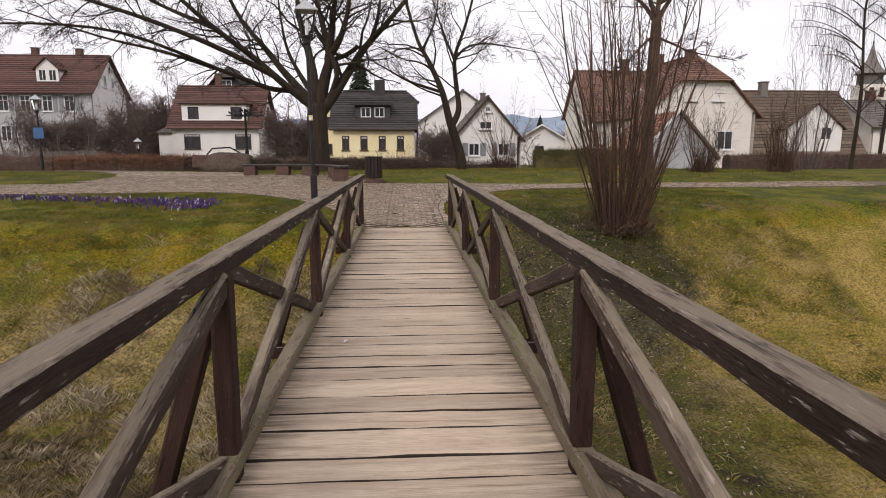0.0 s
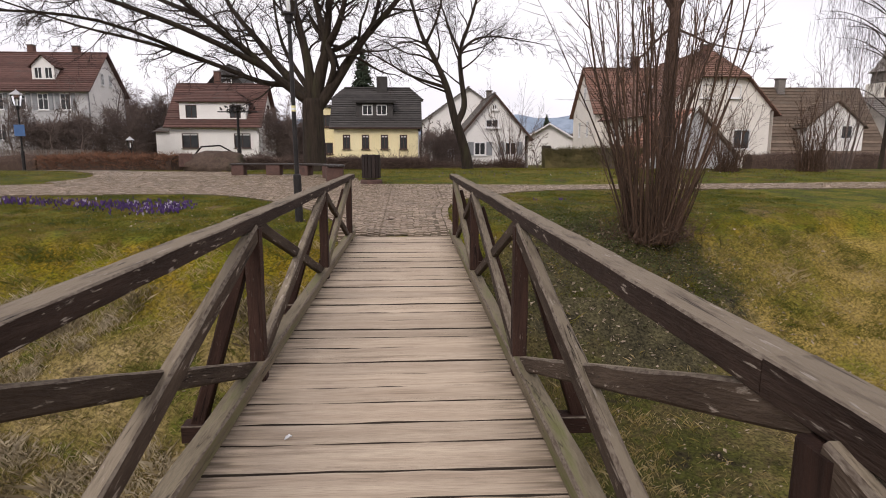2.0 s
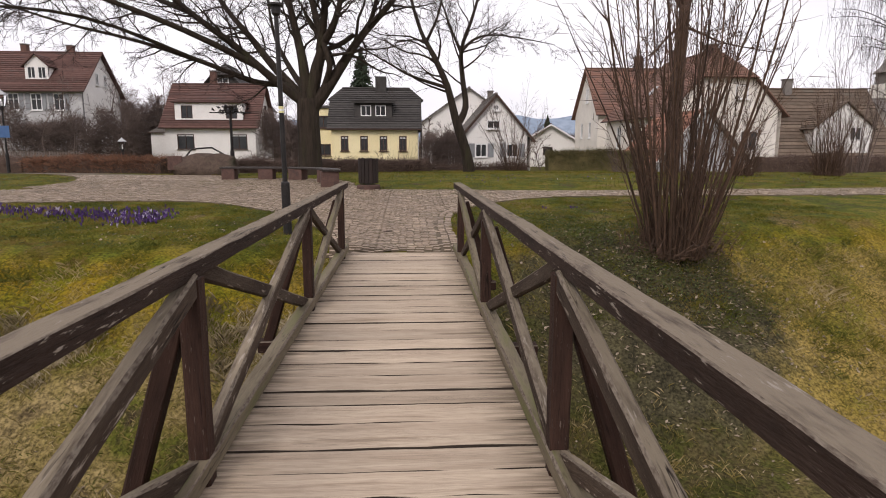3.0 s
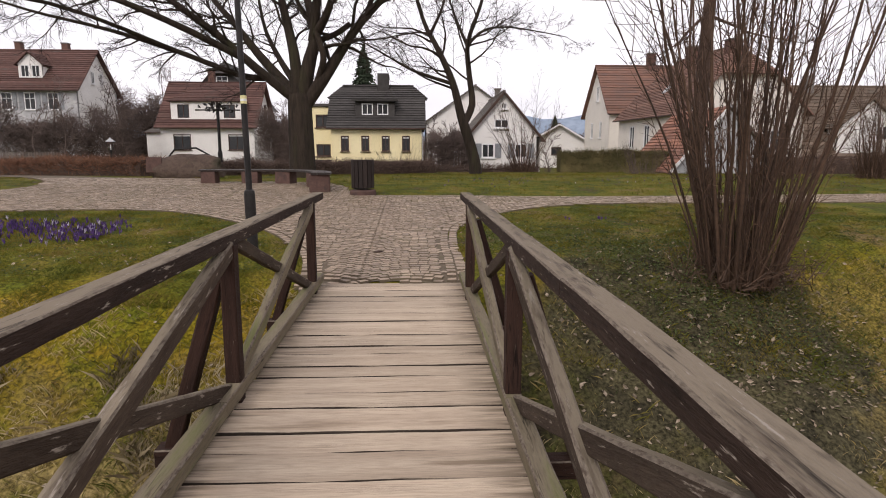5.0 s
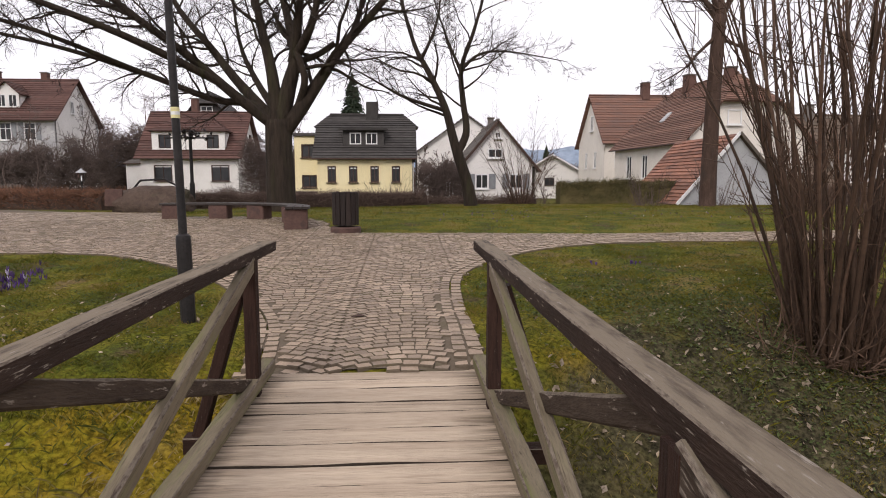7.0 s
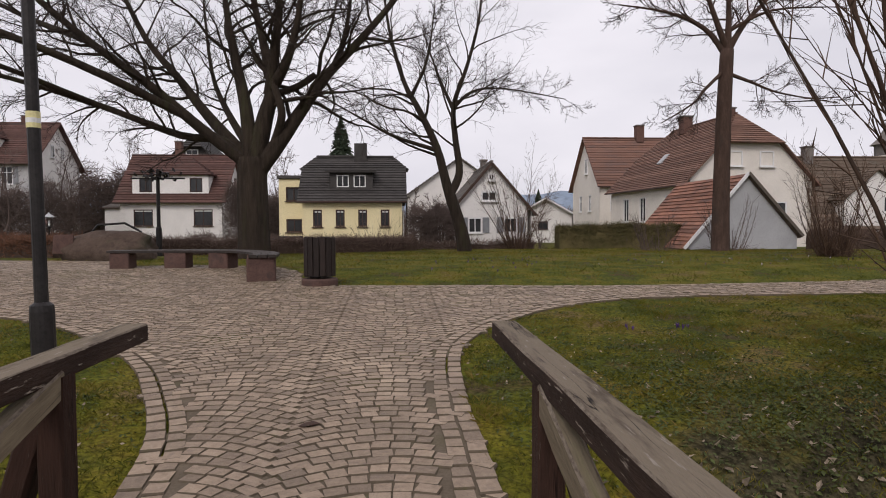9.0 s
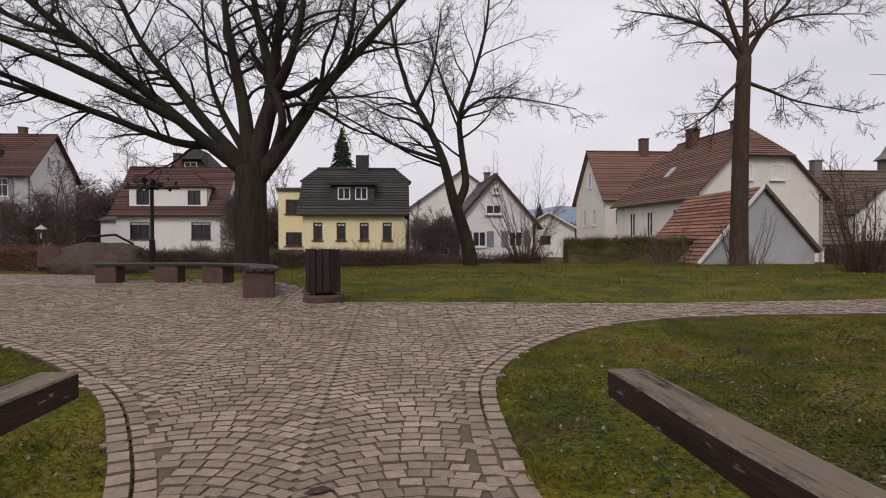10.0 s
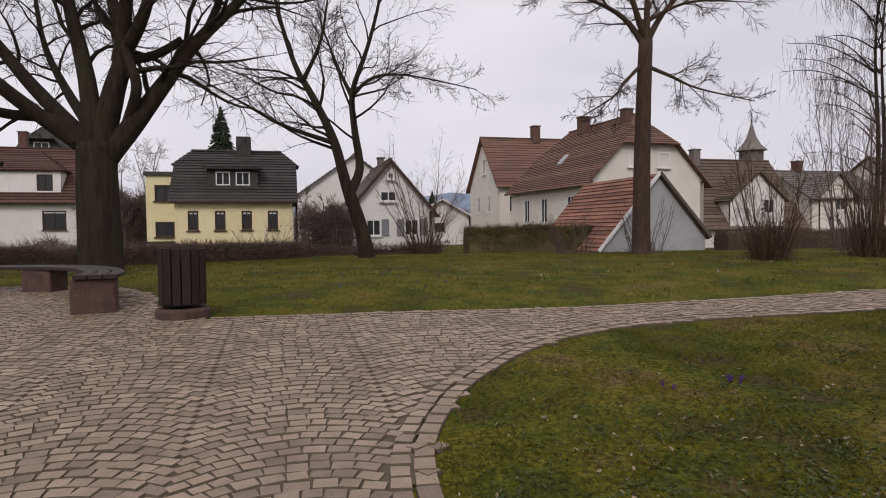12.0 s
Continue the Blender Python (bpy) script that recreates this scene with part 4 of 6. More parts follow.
def grow(rng, out, p, d, length, r, level, last, droop, kids, curl=0.22, sides=(8, 6, 4, 3, 3), start=0.22, spread=(0.5, 1.05), grown=(0.35, 0.62)):
    """A branch with its side branches; each is (points, radii, sides, level)."""
    n = max(3, min(7, int(length / 0.3)))
    pts, radii = [p.copy()], [r]
    d = d.normalized()
    for i in range(n):
        d = (d + Vector((rng.uniform(-1, 1), rng.uniform(-1, 1), rng.uniform(-1, 1))) * curl + Vector((0, 0, droop))).normalized()
        p = p + d * (length / n)
        pts.append(p.copy())
        radii.append(r * (1 - 0.78 * (i + 1) / n))
    out.append((pts, radii, sides[min(level, len(sides) - 1)], level))
    if level < last:
        sprout(rng, out, pts, radii, length, level, last, droop, kids, curl, start, spread, grown)


def sprout(rng, out, pts, radii, length, level, last, droop, kids, curl, start, spread=(0.5, 1.05), grown=(0.35, 0.62)):
    cnt = kids[min(level, len(kids) - 1)]
    n = len(pts) - 1
    for c in range(cnt):
        t = start + (1 - start) * (c + rng.random()) / cnt
        k = min(n - 1, int(t * n))
        q = pts[k].lerp(pts[k + 1], t * n - k)
        ax = (pts[k + 1] - pts[k]).normalized()
        side = ax.cross(Vector((rng.uniform(-1, 1), rng.uniform(-1, 1), rng.uniform(-1, 1)))).normalized()
        ang = rng.uniform(*spread)
        dd = ax * math.cos(ang) + side * math.sin(ang)
        rr = max(RMIN[0], min(radii[k] * 0.42, radii[0] * 0.24))
        grow(rng, out, q, dd, length * rng.uniform(*grown) * (1 - 0.35 * t), rr, level + 1, last, droop, kids, curl)


def tree_thing(name, label, loc, out, limb_mat, twig_mat, split=2, category="tree"):
    """Trunk and limbs in one mesh, the fine crown in another."""
    ob = thing(name, label, category, loc)
    o = Vector(loc)
    thick = [([q - o for q in b[0]], b[1], b[2]) for b in out if b[3] < split]
    thin = [([q - o for q in b[0]], b[1], b[2]) for b in out if b[3] >= split]
    part("trunk", tubes(thick), limb_mat, ob, smooth=True)
    if thin:
        part("crown", tubes(thin), twig_mat, ob)
    return ob


def limb(out, rng, pts, r0, r1, last, kids, droop=0.005, sides=9, length=None, start=0.25):
    """A hand-placed limb, smoothed, with random side branches."""
    pts = [Vector(p) for p in pts]
    fine, n = [], len(pts)
    for i in range(n - 1):
        p0, p1, p2, p3 = pts[max(i - 1, 0)], pts[i], pts[i + 1], pts[min(i + 2, n - 1)]
        for s in range(4):
            t = s / 4
            fine.append(0.5 * ((2 * p1) + (p2 - p0) * t + (2 * p0 - 5 * p1 + 4 * p2 - p3) * t * t + (3 * p1 - p0 - 3 * p2 + p3) * t ** 3))
    fine.append(pts[-1])
    m = len(fine) - 1
    radii = [r0 + (r1 - r0) * (i / m) ** 0.8 for i in range(m + 1)]
    out.append((fine, radii, sides, 0))
    total = sum((a - b).length for a, b in zip(fine, fine[1:]))
    sprout(rng, out, fine, radii, length or total * 0.75, 0, last, droop, kids, 0.3, start)


def build_plaza_tree():
    rng = random.Random(11)
    X, Y = -3.55, 26.0

    def P(a, b, dy=0.0):
        return (X + a, Y + dy, b)

    out = []
    limb(out, rng, [P(0, 0.3), P(0.0, 1.0), P(-0.02, 2.4), P(-0.02, 3.3)], 0.47, 0.38, 0, (0,), sides=14)
    out[0][1][0], out[0][1][1] = 0.62, 0.52
    kids = (15, 9, 7)
    limb(out, rng, [P(-0.1, 3.0), P(-0.75, 3.75), P(-1.9, 3.9), P(-3.8, 4.6, -0.4), P(-5.8, 5.2, -0.7), P(-8.0, 5.7, -1.0), P(-10.8, 6.6, -1.2)], 0.155, 0.022, 3, (22, 10, 7), -0.02, length=4.0)
    limb(out, rng, [P(-0.1, 3.1), P(-1.2, 4.0, -0.4), P(-2.3, 5.0, -0.9), P(-3.6, 6.0, -1.4), P(-4.8, 7.1, -1.8), P(-6.2, 8.6, -2.2), P(-8.5, 10.2, -2.5)], 0.18, 0.03, 3, (24, 11, 7), length=4.8)
    limb(out, rng, [P(-0.15, 3.3), P(-1.3, 4.5, 0.5), P(-2.2, 5.6, 0.9), P(-3.2, 6.8, 1.2), P(-4.2, 8.6, 1.5), P(-6.0, 11.0, 1.8)], 0.19, 0.03, 3, (22, 10, 7), length=4.5)
    limb(out, rng, [P(-1.5, 4.3, -0.5), P(-3.6, 5.3, -2.0), P(-6.2, 6.2, -3.2), P(-9.5, 7.0, -4.0), P(-13.0, 7.4, -4.4)], 0.13, 0.02, 3, (24, 10, 7), -0.02, length=4.0)
    limb(out, rng, [P(-3.6, 6.0, -1.4), P(-5.6, 6.9, 0.2), P(-8.4, 8.2, 1.2), P(-11.0, 8.8, 1.8)], 0.11, 0.02, 3, (22, 10, 7), -0.01, length=4.0)
    limb(out, rng, [P(-3.8, 4.6, -0.4), P(-6.6, 5.6, -2.4), P(-9.8, 5.6, -3.8), P(-13.0, 5.0, -4.6)], 0.08, 0.015, 3, (24, 9, 6), -0.03, length=3.4)
    limb(out, rng, [P(-4.8, 7.1, -1.8), P(-7.6, 7.6, -3.6), P(-11.0, 7.4, -5.0), P(-14.5, 6.4, -5.6)], 0.09, 0.015, 3, (24, 9, 6), -0.03, length=3.6)
    limb(out, rng, [P(-0.1, 3.6), P(-0.9, 4.7, 1.0), P(-1.5, 6.0, 1.6), P(-1.9, 8.5, 2.2)], 0.14, 0.025, 3, kids)
    limb(out, rng, [P(-0.05, 3.2), P(-0.15, 4.6), P(-0.5, 6.2, 0.2), P(-0.75, 7.6, 0.4), P(-1.0, 10.5, 0.5)], 0.24, 0.04, 3, kids)
    limb(out, rng, [P(0.05, 3.2), P(0.35, 4.4), P(0.55, 5.2), P(0.3, 6.3, 0.4), P(-0.1, 8.0, 0.8), P(-0.3, 10.5, 1.0)], 0.29, 0.04, 3, kids)
    limb(out, rng, [P(0.5, 5.0), P(0.7, 6.2, -0.3), P(0.9, 7.8, -0.5), P(0.8, 10.5, -0.8)], 0.2, 0.03, 3, kids)
    limb(out, rng, [P(0.5, 5.1), P(1.1, 5.9, -0.6), P(1.5, 7.3, -1.0), P(1.7, 9.8, -1.4)], 0.18, 0.03, 3, kids)
    limb(out, rng, [P(0.15, 3.0), P(0.7, 3.7), P(1.3, 4.6, 0.1), P(2.0, 5.6, 0.2), P(3.0, 6.7, 0.3), P(4.3, 8.4, 0.4), P(5.0, 10.4, 0.4)], 0.27, 0.04, 3, kids)
    limb(out, rng, [P(0.6, 3.75), P(0.85, 4.4, -0.3), P(0.75, 4.9, -0.3), P(0.6, 5.3, -0.2)], 0.12, 0.09, 0, (0,))
    limb(out, rng, [P(0.55, 5.0), P(1.2, 5.25, 0.1), P(1.7, 5.6, 0.15)], 0.1, 0.09, 0, (0,))
    limb(out, rng, [P(2.2, 5.8, 0.2), P(2.5, 6.9, 0.6), P(2.7, 8.6, 0.9)], 0.12, 0.03, 3, kids)
    tree_thing("plaza_tree", "large bare spreading tree with a stout dark trunk", (X, Y, 0.5), out, M_BARK, M_TWIG, 2)


def build_leaning_tree():
    rng = random.Random(23)
    X, Y = 3.0, 34.0
    out = []
    kids = (15, 9, 6)

    def P(a, b, dy=0.0):
        return (a, Y + dy, b)

    limb(out, rng, [P(3.15, 0.2), P(3.0, 1.2), P(2.55, 2.7), P(2.38, 3.2)], 0.34, 0.17, 0, (0,), sides=11)
    limb(out, rng, [P(2.66, 2.3), P(2.4, 3.1), P(2.0, 4.6), P(1.3, 6.1), P(0.7, 7.3, 0.3), P(0.1, 9.5, 0.5), P(-0.2, 12, 0.6)], 0.26, 0.03, 3, kids)
    limb(out, rng, [P(2.55, 2.7), P(2.95, 3.6, 0.2), P(2.8, 5.0, 0.3), P(2.75, 6.4, 0.4), P(3.3, 8.0, 0.4), P(3.8, 9.9, 0.4), P(4.0, 12, 0.4)], 0.2, 0.03, 3, kids)
    limb(out, rng, [P(2.0, 4.5), P(0.3, 5.0, -0.3), P(-0.9, 5.6, -0.6), P(-2.6, 6.5, -0.9)], 0.1, 0.02, 3, (9, 6, 4))
    limb(out, rng, [P(2.75, 6.3, 0.4), P(3.5, 6.9, 0.0), P(4.8, 6.95, -0.3), P(7.2, 6.5, -0.6)], 0.09, 0.015, 3, kids)
    limb(out, rng, [P(2.75, 6.2, 0.4), P(2.2, 7.6, 0.9), P(1.6, 9.5, 1.4)], 0.1, 0.02, 3, kids)
    limb(out, rng, [P(1.0, 6.7), P(1.6, 8.0, -0.6), P(1.9, 10.0, -1.0)], 0.09, 0.02, 3, kids)
    tree_thing("forked_tree", "bare forked tree with a leaning dark trunk on the lawn", (X, Y, 0.3), out, M_BARK, M_TWIG, 2)


def build_red_tree():
    rng = random.Random(31)
    X, Y = 11.9, 30.0
    out = []
    kids = (15, 9, 6)

    def P(a, b, dy=0.0):
        return (X + a, Y + dy, b)

    limb(out, rng, [P(0, 0.2), P(0, 2.0), P(0.05, 5.0), P(0.15, 7.6)], 0.34, 0.23, 0, (0,), sides=12)
    out[0][1][0] = 0.5
    limb(out, rng, [P(0.1, 6.9), P(-0.7, 6.2, -0.2), P(-1.3, 5.6, -0.4), P(-2.5, 4.9, -0.6)], 0.08, 0.015, 3, kids, -0.01)
    limb(out, rng, [P(0.1, 6.8), P(0.9, 6.4, -0.3), P(1.8, 6.0, -0.5), P(3.8, 5.6, -0.8)], 0.08, 0.015, 3, kids, 0.0)
    limb(out, rng, [P(0.12, 7.4), P(-0.6, 8.4, 0.2), P(-1.9, 9.0, 0.4), P(-3.6, 9.3, 0.6)], 0.13, 0.02, 3, kids)
    limb(out, rng, [P(0.12, 7.5), P(0.2, 9.0), P(0.0, 12.5)], 0.17, 0.03, 3, kids)
    limb(out, rng, [P(0.15, 7.5), P(0.9, 8.6, 0.2), P(2.2, 10.0, 0.4), P(3.0, 12.0, 0.5)], 0.14, 0.02, 3, kids)
    limb(out, rng, [P(0.1, 7.7), P(-0.9, 9.6, -0.4), P(-1.8, 12.0, -0.6)], 0.13, 0.02, 3, kids)
    limb(out, rng, [P(0.1, 8.2), P(1.6, 8.9, -0.3), P(3.8, 9.0, -0.5)], 0.08, 0.015, 3, kids)
    tree_thing("straight_tree", "bare tree with a straight reddish-brown trunk", (X, Y, 0.3), out, M_BARK_RED, M_TWIG, 2)


def shrub(name, label, x, y, height, count, seed, spread=0.38, base_r=0.35, r=0.014, mat_=M_STEM, twigs=5, sub=2, category="shrub", main=14):
    """A many-stemmed bare shrub: main stems that can be told apart, thin shoots between them, twigs above."""
    rng = random.Random(seed)
    z = ground_z(x, y)
    o = Vector((x, y, z))
    ob = thing(name, label, category, (x, y, z))
    fine = []
    for i in range(count):
        out = []
        a = rng.uniform(0, 2 * math.pi)
        q = base_r * math.sqrt(rng.random())
        p = Vector((q * math.cos(a), q * math.sin(a), -0.08))
        lean = spread * (0.2 + 0.8 * q / base_r) * rng.uniform(0.5, 1.15)
        a += rng.gauss(0, 0.25)
        d = Vector((math.cos(a) * lean, math.sin(a) * lean, 1))
        if i < main:
            grow(rng, out, p, d, height * rng.uniform(0.72, 1.12), r * rng.uniform(0.75, 1.55), 1, 1 + sub, 0.012, (0, twigs + 2, 3), 0.085, (6, 6, 4, 3), 0.3, (0.2, 0.6), (0.18, 0.42))
            part("stem", tubes([t[:3] for t in out[:1]]), mat_, ob, smooth=True)
            fine += [t[:3] for t in out[1:]]
        else:
            ln = height * (rng.uniform(0.4, 0.8) if i % 5 == 0 else rng.uniform(0.12, 0.45))
            grow(rng, out, p, d, ln, r * rng.uniform(0.35, 0.8), 1, 1 + sub, 0.01, (0, twigs, 2), 0.08, (5, 5, 3, 3), 0.4, (0.25, 0.6), (0.15, 0.38))
            fine += [t[:3] for t in out]
    part("crown", tubes(fine), mat_, ob)
    part("basal_growth", twig_mass(count * 4, lambda g: (g.gauss(0, base_r * 0.75), g.gauss(0, base_r * 0.75), abs(g.gauss(0, 0.16)) - 0.06), seed, (0.12, 0.5), 0.006, 0.9), mat_, ob)
    return ob


def twig_mass(n, fn, seed, ln=(0.15, 0.5), r=0.008, up=0.6):
    """A thicket: n short crossing twigs at places drawn from fn(rng)."""
    rng = random.Random(seed)
    br = []
    for _ in range(n):
        p = Vector(fn(rng))
        d = Vector((rng.gauss(0, 1), rng.gauss(0, 1), rng.gauss(0, 0.6) + up)).normalized()
        L = rng.uniform(*ln)
        br.append(([p, p + d * L * 0.5 + Vector((rng.uniform(-1, 1), rng.uniform(-1, 1), rng.uniform(-1, 1))) * 0.05 * L, p + d * L], [r, r * 0.75, r * 0.3], 3))
    return tubes(br)


def hedge(name, label, x0, y0, x1, y1, width, height, mat_, n, seed, ragged=0.12, core=True, ln=(0.12, 0.38), r=0.009, core_mat=None):
    """A clipped hedge: a dense inner body with twigs standing out all over it."""
    ob = thing(name, label, "hedge", ((x0 + x1) / 2, (y0 + y1) / 2, ground_z((x0 + x1) / 2, (y0 + y1) / 2)))
    o = ob.matrix_world.translation
    L = math.hypot(x1 - x0, y1 - y0)
    ax, ay = (x1 - x0) / L, (y1 - y0) / L

    def place(rng):
        s, t = rng.uniform(0, L), rng.uniform(-0.5, 0.5) * width
        h = height * (1 + ragged * noise.noise((s * 0.8, seed, 0)))
        k = rng.random()
        zz = h * math.sqrt(k) - 0.1
        x, y = x0 + ax * s - ay * t, y0 + ay * s + ax * t
        return (x - o.x, y - o.y, ground_z(x, y) + zz - o.z)

    part("outer_growth", twig_mass(n, place, seed, ln, r), mat_, ob)
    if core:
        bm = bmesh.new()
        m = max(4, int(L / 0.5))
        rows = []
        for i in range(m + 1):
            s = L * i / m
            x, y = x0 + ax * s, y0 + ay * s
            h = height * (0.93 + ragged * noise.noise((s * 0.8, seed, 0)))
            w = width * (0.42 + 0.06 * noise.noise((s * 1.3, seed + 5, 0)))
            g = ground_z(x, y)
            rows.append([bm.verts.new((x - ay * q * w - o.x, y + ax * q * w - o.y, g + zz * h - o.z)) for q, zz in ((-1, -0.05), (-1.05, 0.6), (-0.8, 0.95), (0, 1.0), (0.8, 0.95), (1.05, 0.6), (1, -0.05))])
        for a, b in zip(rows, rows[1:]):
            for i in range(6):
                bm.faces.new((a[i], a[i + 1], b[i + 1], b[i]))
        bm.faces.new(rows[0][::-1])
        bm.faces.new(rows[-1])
        # default core colour has the hedge's inner shade painted in
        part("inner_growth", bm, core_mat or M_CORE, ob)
    return ob


def scrub_tree(x, y, height, seed, z=None, label="bare grey-brown garden tree", r=0.09, mat_=M_SCRUB):
    rng = random.Random(seed)
    z = ground_z(x, y) if z is None else z
    out = []
    limb(out, rng, [(x, y, z - 0.1), (x + rng.uniform(-0.2, 0.2), y, z + height * 0.3), (x + rng.uniform(-0.4, 0.4), y, z + height * 0.6), (x + rng.uniform(-0.6, 0.6), y, z + height)], r, 0.02, 3, (14, 7, 4), 0.05, 6, height * 0.62, 0.15)
    return tree_thing("garden_tree", label, (x, y, z), out, mat_, mat_, 1)


def birch(x, y, height, seed):
    """A slender tree whose fine outer twigs hang down."""
    rng = random.Random(seed)
    z = ground_z(x, y)
    out = []
    limb(out, rng, [(x, y, z - 0.1), (x + 0.15, y, z + height * 0.35), (x - 0.1, y, z + height * 0.7), (x + 0.2, y, z + height)], 0.13, 0.02, 0, (0,), sides=8)
    trunk = out[0][0]
    for i in range(26):
        p = trunk[min(len(trunk) - 1, 3 + i * (len(trunk) - 4) // 26)]
        a = rng.uniform(0, 6.283)
        ln = height * rng.uniform(0.2, 0.34) * (1.15 - 0.5 * i / 26)
        q = [p + Vector((math.cos(a) * ln * t, math.sin(a) * ln * t, ln * (1.0 * t - 0.55 * t * t))) for t in (0, 0.33, 0.66, 1.0)]
        limb(out, rng, q, 0.035, 0.008, 1, (9,), -0.05, 5, ln * 0.5, 0.15)
        for k in range(34):
            u = rng.uniform(0.3, 1.0)
            b = q[min(2, int(u * 3))].lerp(q[min(3, int(u * 3) + 1)], u * 3 - int(u * 3)) + Vector((rng.gauss(0, 0.22), rng.gauss(0, 0.22), rng.gauss(0, 0.1)))
            h = rng.uniform(0.4, 1.5)
            out.append(([b, b + Vector((rng.gauss(0, 0.08), rng.gauss(0, 0.08), -0.45 * h)), b + Vector((rng.gauss(0, 0.14), rng.gauss(0, 0.14), -h))], [0.0065, 0.005, 0.003], 3, 3))
    return tree_thing("birch_tree", "slender bare birch with fine hanging twigs at the lawn edge", (x, y, z), out, M_BARK, M_TWIG, 1)


def build_plants():
    RMIN[0] = 0.0072
    build_plaza_tree()
    build_leaning_tree()
    build_red_tree()
    RMIN[0] = 0.006
    shrub("hazel_shrub", "large bare many-stemmed hazel shrub on the bank", 4.38, 12.3, 5.0, 170, 5, 0.34, 0.45, 0.021, M_STEM, 3, 2, main=46)
    shrub("garden_shrub", "bare multi-stemmed shrub beside the far path", 12.05, 24.5, 2.8, 130, 6, 0.4, 0.35, 0.016, M_STEM, 6, 2)
    shrub("garden_shrub", "bare multi-stemmed shrub beside the far path", 15.4, 24.6, 3.0, 140, 7, 0.42, 0.42, 0.016, M_STEM, 6, 2)
    shrub("garden_shrub", "bare thin-branched shrub by the white house", 5.7, 36.0, 4.2, 70, 8, 0.6, 0.4, 0.018, M_STEM, 7, 2)
    shrub("garden_shrub", "bare shrub before the yellow house", -0.6, 37.5, 2.4, 60, 9, 0.5, 0.4, 0.012, M_SCRUB, 6, 1)
    shrub("garden_shrub", "bare shrub at the foot of the reddish tree", 12.9, 31.2, 2.0, 40, 10, 0.5, 0.6, 0.012, M_SCRUB, 6, 1)
    shrub("garden_shrub", "bare shrub before the shed", 10.8, 33.0, 1.6, 40, 12, 0.5, 0.6, 0.012, M_SCRUB, 6, 1)
    shrub("garden_shrub", "tall bare shrub at the edge of the lawn", 19.2, 28.5, 5.5, 40, 13, 0.25, 0.6, 0.02, M_SCRUB, 7, 2)
    shrub("garden_shrub", "bare shrub under the white house", 6.9, 38.5, 2.4, 60, 14, 0.45, 0.5, 0.013, M_SCRUB, 7, 1)
    RMIN[0] = 0.016
    for i, (x, y, h, r) in enumerate(((-29.5, 58, 7.5, 0.14), (-26.5, 61, 8.5, 0.14), (-24.0, 57, 7.0, 0.12), (-31.0, 52, 5.5, 0.11), (-11.2, 60, 6.5, 0.12), (-10.0, 66, 8.5, 0.14), (-12.0, 72, 9.0, 0.14), (-36, 52, 5.0, 0.1),
                                      (2.0, 47, 3.6, 0.07), (1.6, 52, 4.2, 0.08), (2.4, 45, 3.0, 0.06), (-8.6, 58, 7.0, 0.12), (-26.0, 74, 11.0, 0.16), (-29.5, 80, 12.0, 0.16),
                                      (10.6, 52, 3.0, 0.06), (38, 62, 8, 0.12), (50, 47, 7, 0.12), (46, 42, 6, 0.1), (57, 60, 12, 0.2), (-31.5, 60, 5.5, 0.11), (-28.2, 53, 5.0, 0.11), (-25.5, 52, 5.2, 0.1), (-22.8, 55, 6.0, 0.1), (-34.5, 56, 6.0, 0.1), (-9.6, 54, 5.0, 0.09), (-7.8, 63, 6.0, 0.1))):
        scrub_tree(x, y, h, 100 + i, None if y < 44 else -0.75, r=r)
    RMIN[0] = 0.006
    birch(23.6, 31.5, 11.5, 140)
    birch(27.5, 34.5, 13.0, 141)
    hedge("clipped_hedge", "clipped olive-brown hedge along the garden", 7.6, 36.2, 13.2, 36.2, 1.0, 1.12, M_HEDGE, 13500, 41, core_mat=M_HEDGE)
    hedge("rust_hedge", "rust-brown dormant hedge beside the paving", -17.0, 32.0, -9.2, 27.6, 1.1, 0.66, M_RUST, 15000, 42, 0.45)
    hedge("bare_hedge", "bare grey-brown hedge behind the benches", -8.6, 29.5, 1.0, 35.6, 1.0, 0.62, M_SCRUB_DARK, 12000, 43, 0.3)
    hedge("bare_hedge", "bare grey-brown hedge at the lawn's edge", 1.0, 37.0, 6.6, 36.8, 0.9, 0.55, M_SCRUB_DARK, 5250, 44, 0.3)
    hedge("bare_hedge", "bare grey-brown hedge at the foot of the gardens", 17.8, 33.4, 46, 36.0, 0.9, 0.85, M_SCRUB_DARK, 16500, 45, 0.2)
    hedge("bare_hedge", "bare hedge before the shingled house", -36, 37, -17.5, 32.5, 1.0, 0.8, M_SCRUB_DARK, 5000, 46, 0.3)
    hedge("bare_hedge", "bare thicket before the white dormer house", -16, 40, -8, 40, 2.0, 1.7, M_SCRUB, 4500, 47, 0.4, False, (0.2, 0.6), 0.013)
    hedge("bare_thicket", "dense bare trees and bushes behind the gardens", -46, 84, -18, 84, 4.0, 7.5, M_SCRUB, 22000, 51, 0.5, False, (0.5, 1.6), 0.03)
    hedge("bare_thicket", "dense bare bushes along the far gardens", -60, 90, 70, 90, 4.0, 4.0, M_SCRUB, 12000, 52, 0.6, True, (0.5, 1.4), 0.03)
    hedge("bare_thicket", "tangled bare garden thicket between the houses", -33, 56, -22.5, 56, 3.0, 4.2, M_SCRUB, 14000, 48, 0.6, False, (0.3, 0.9), 0.016)
    hedge("bare_thicket", "tangled bare garden thicket between the houses", -12.5, 57, -7.0, 57, 3.0, 4.2, M_SCRUB, 9000, 49, 0.6, False, (0.3, 0.9), 0.016)
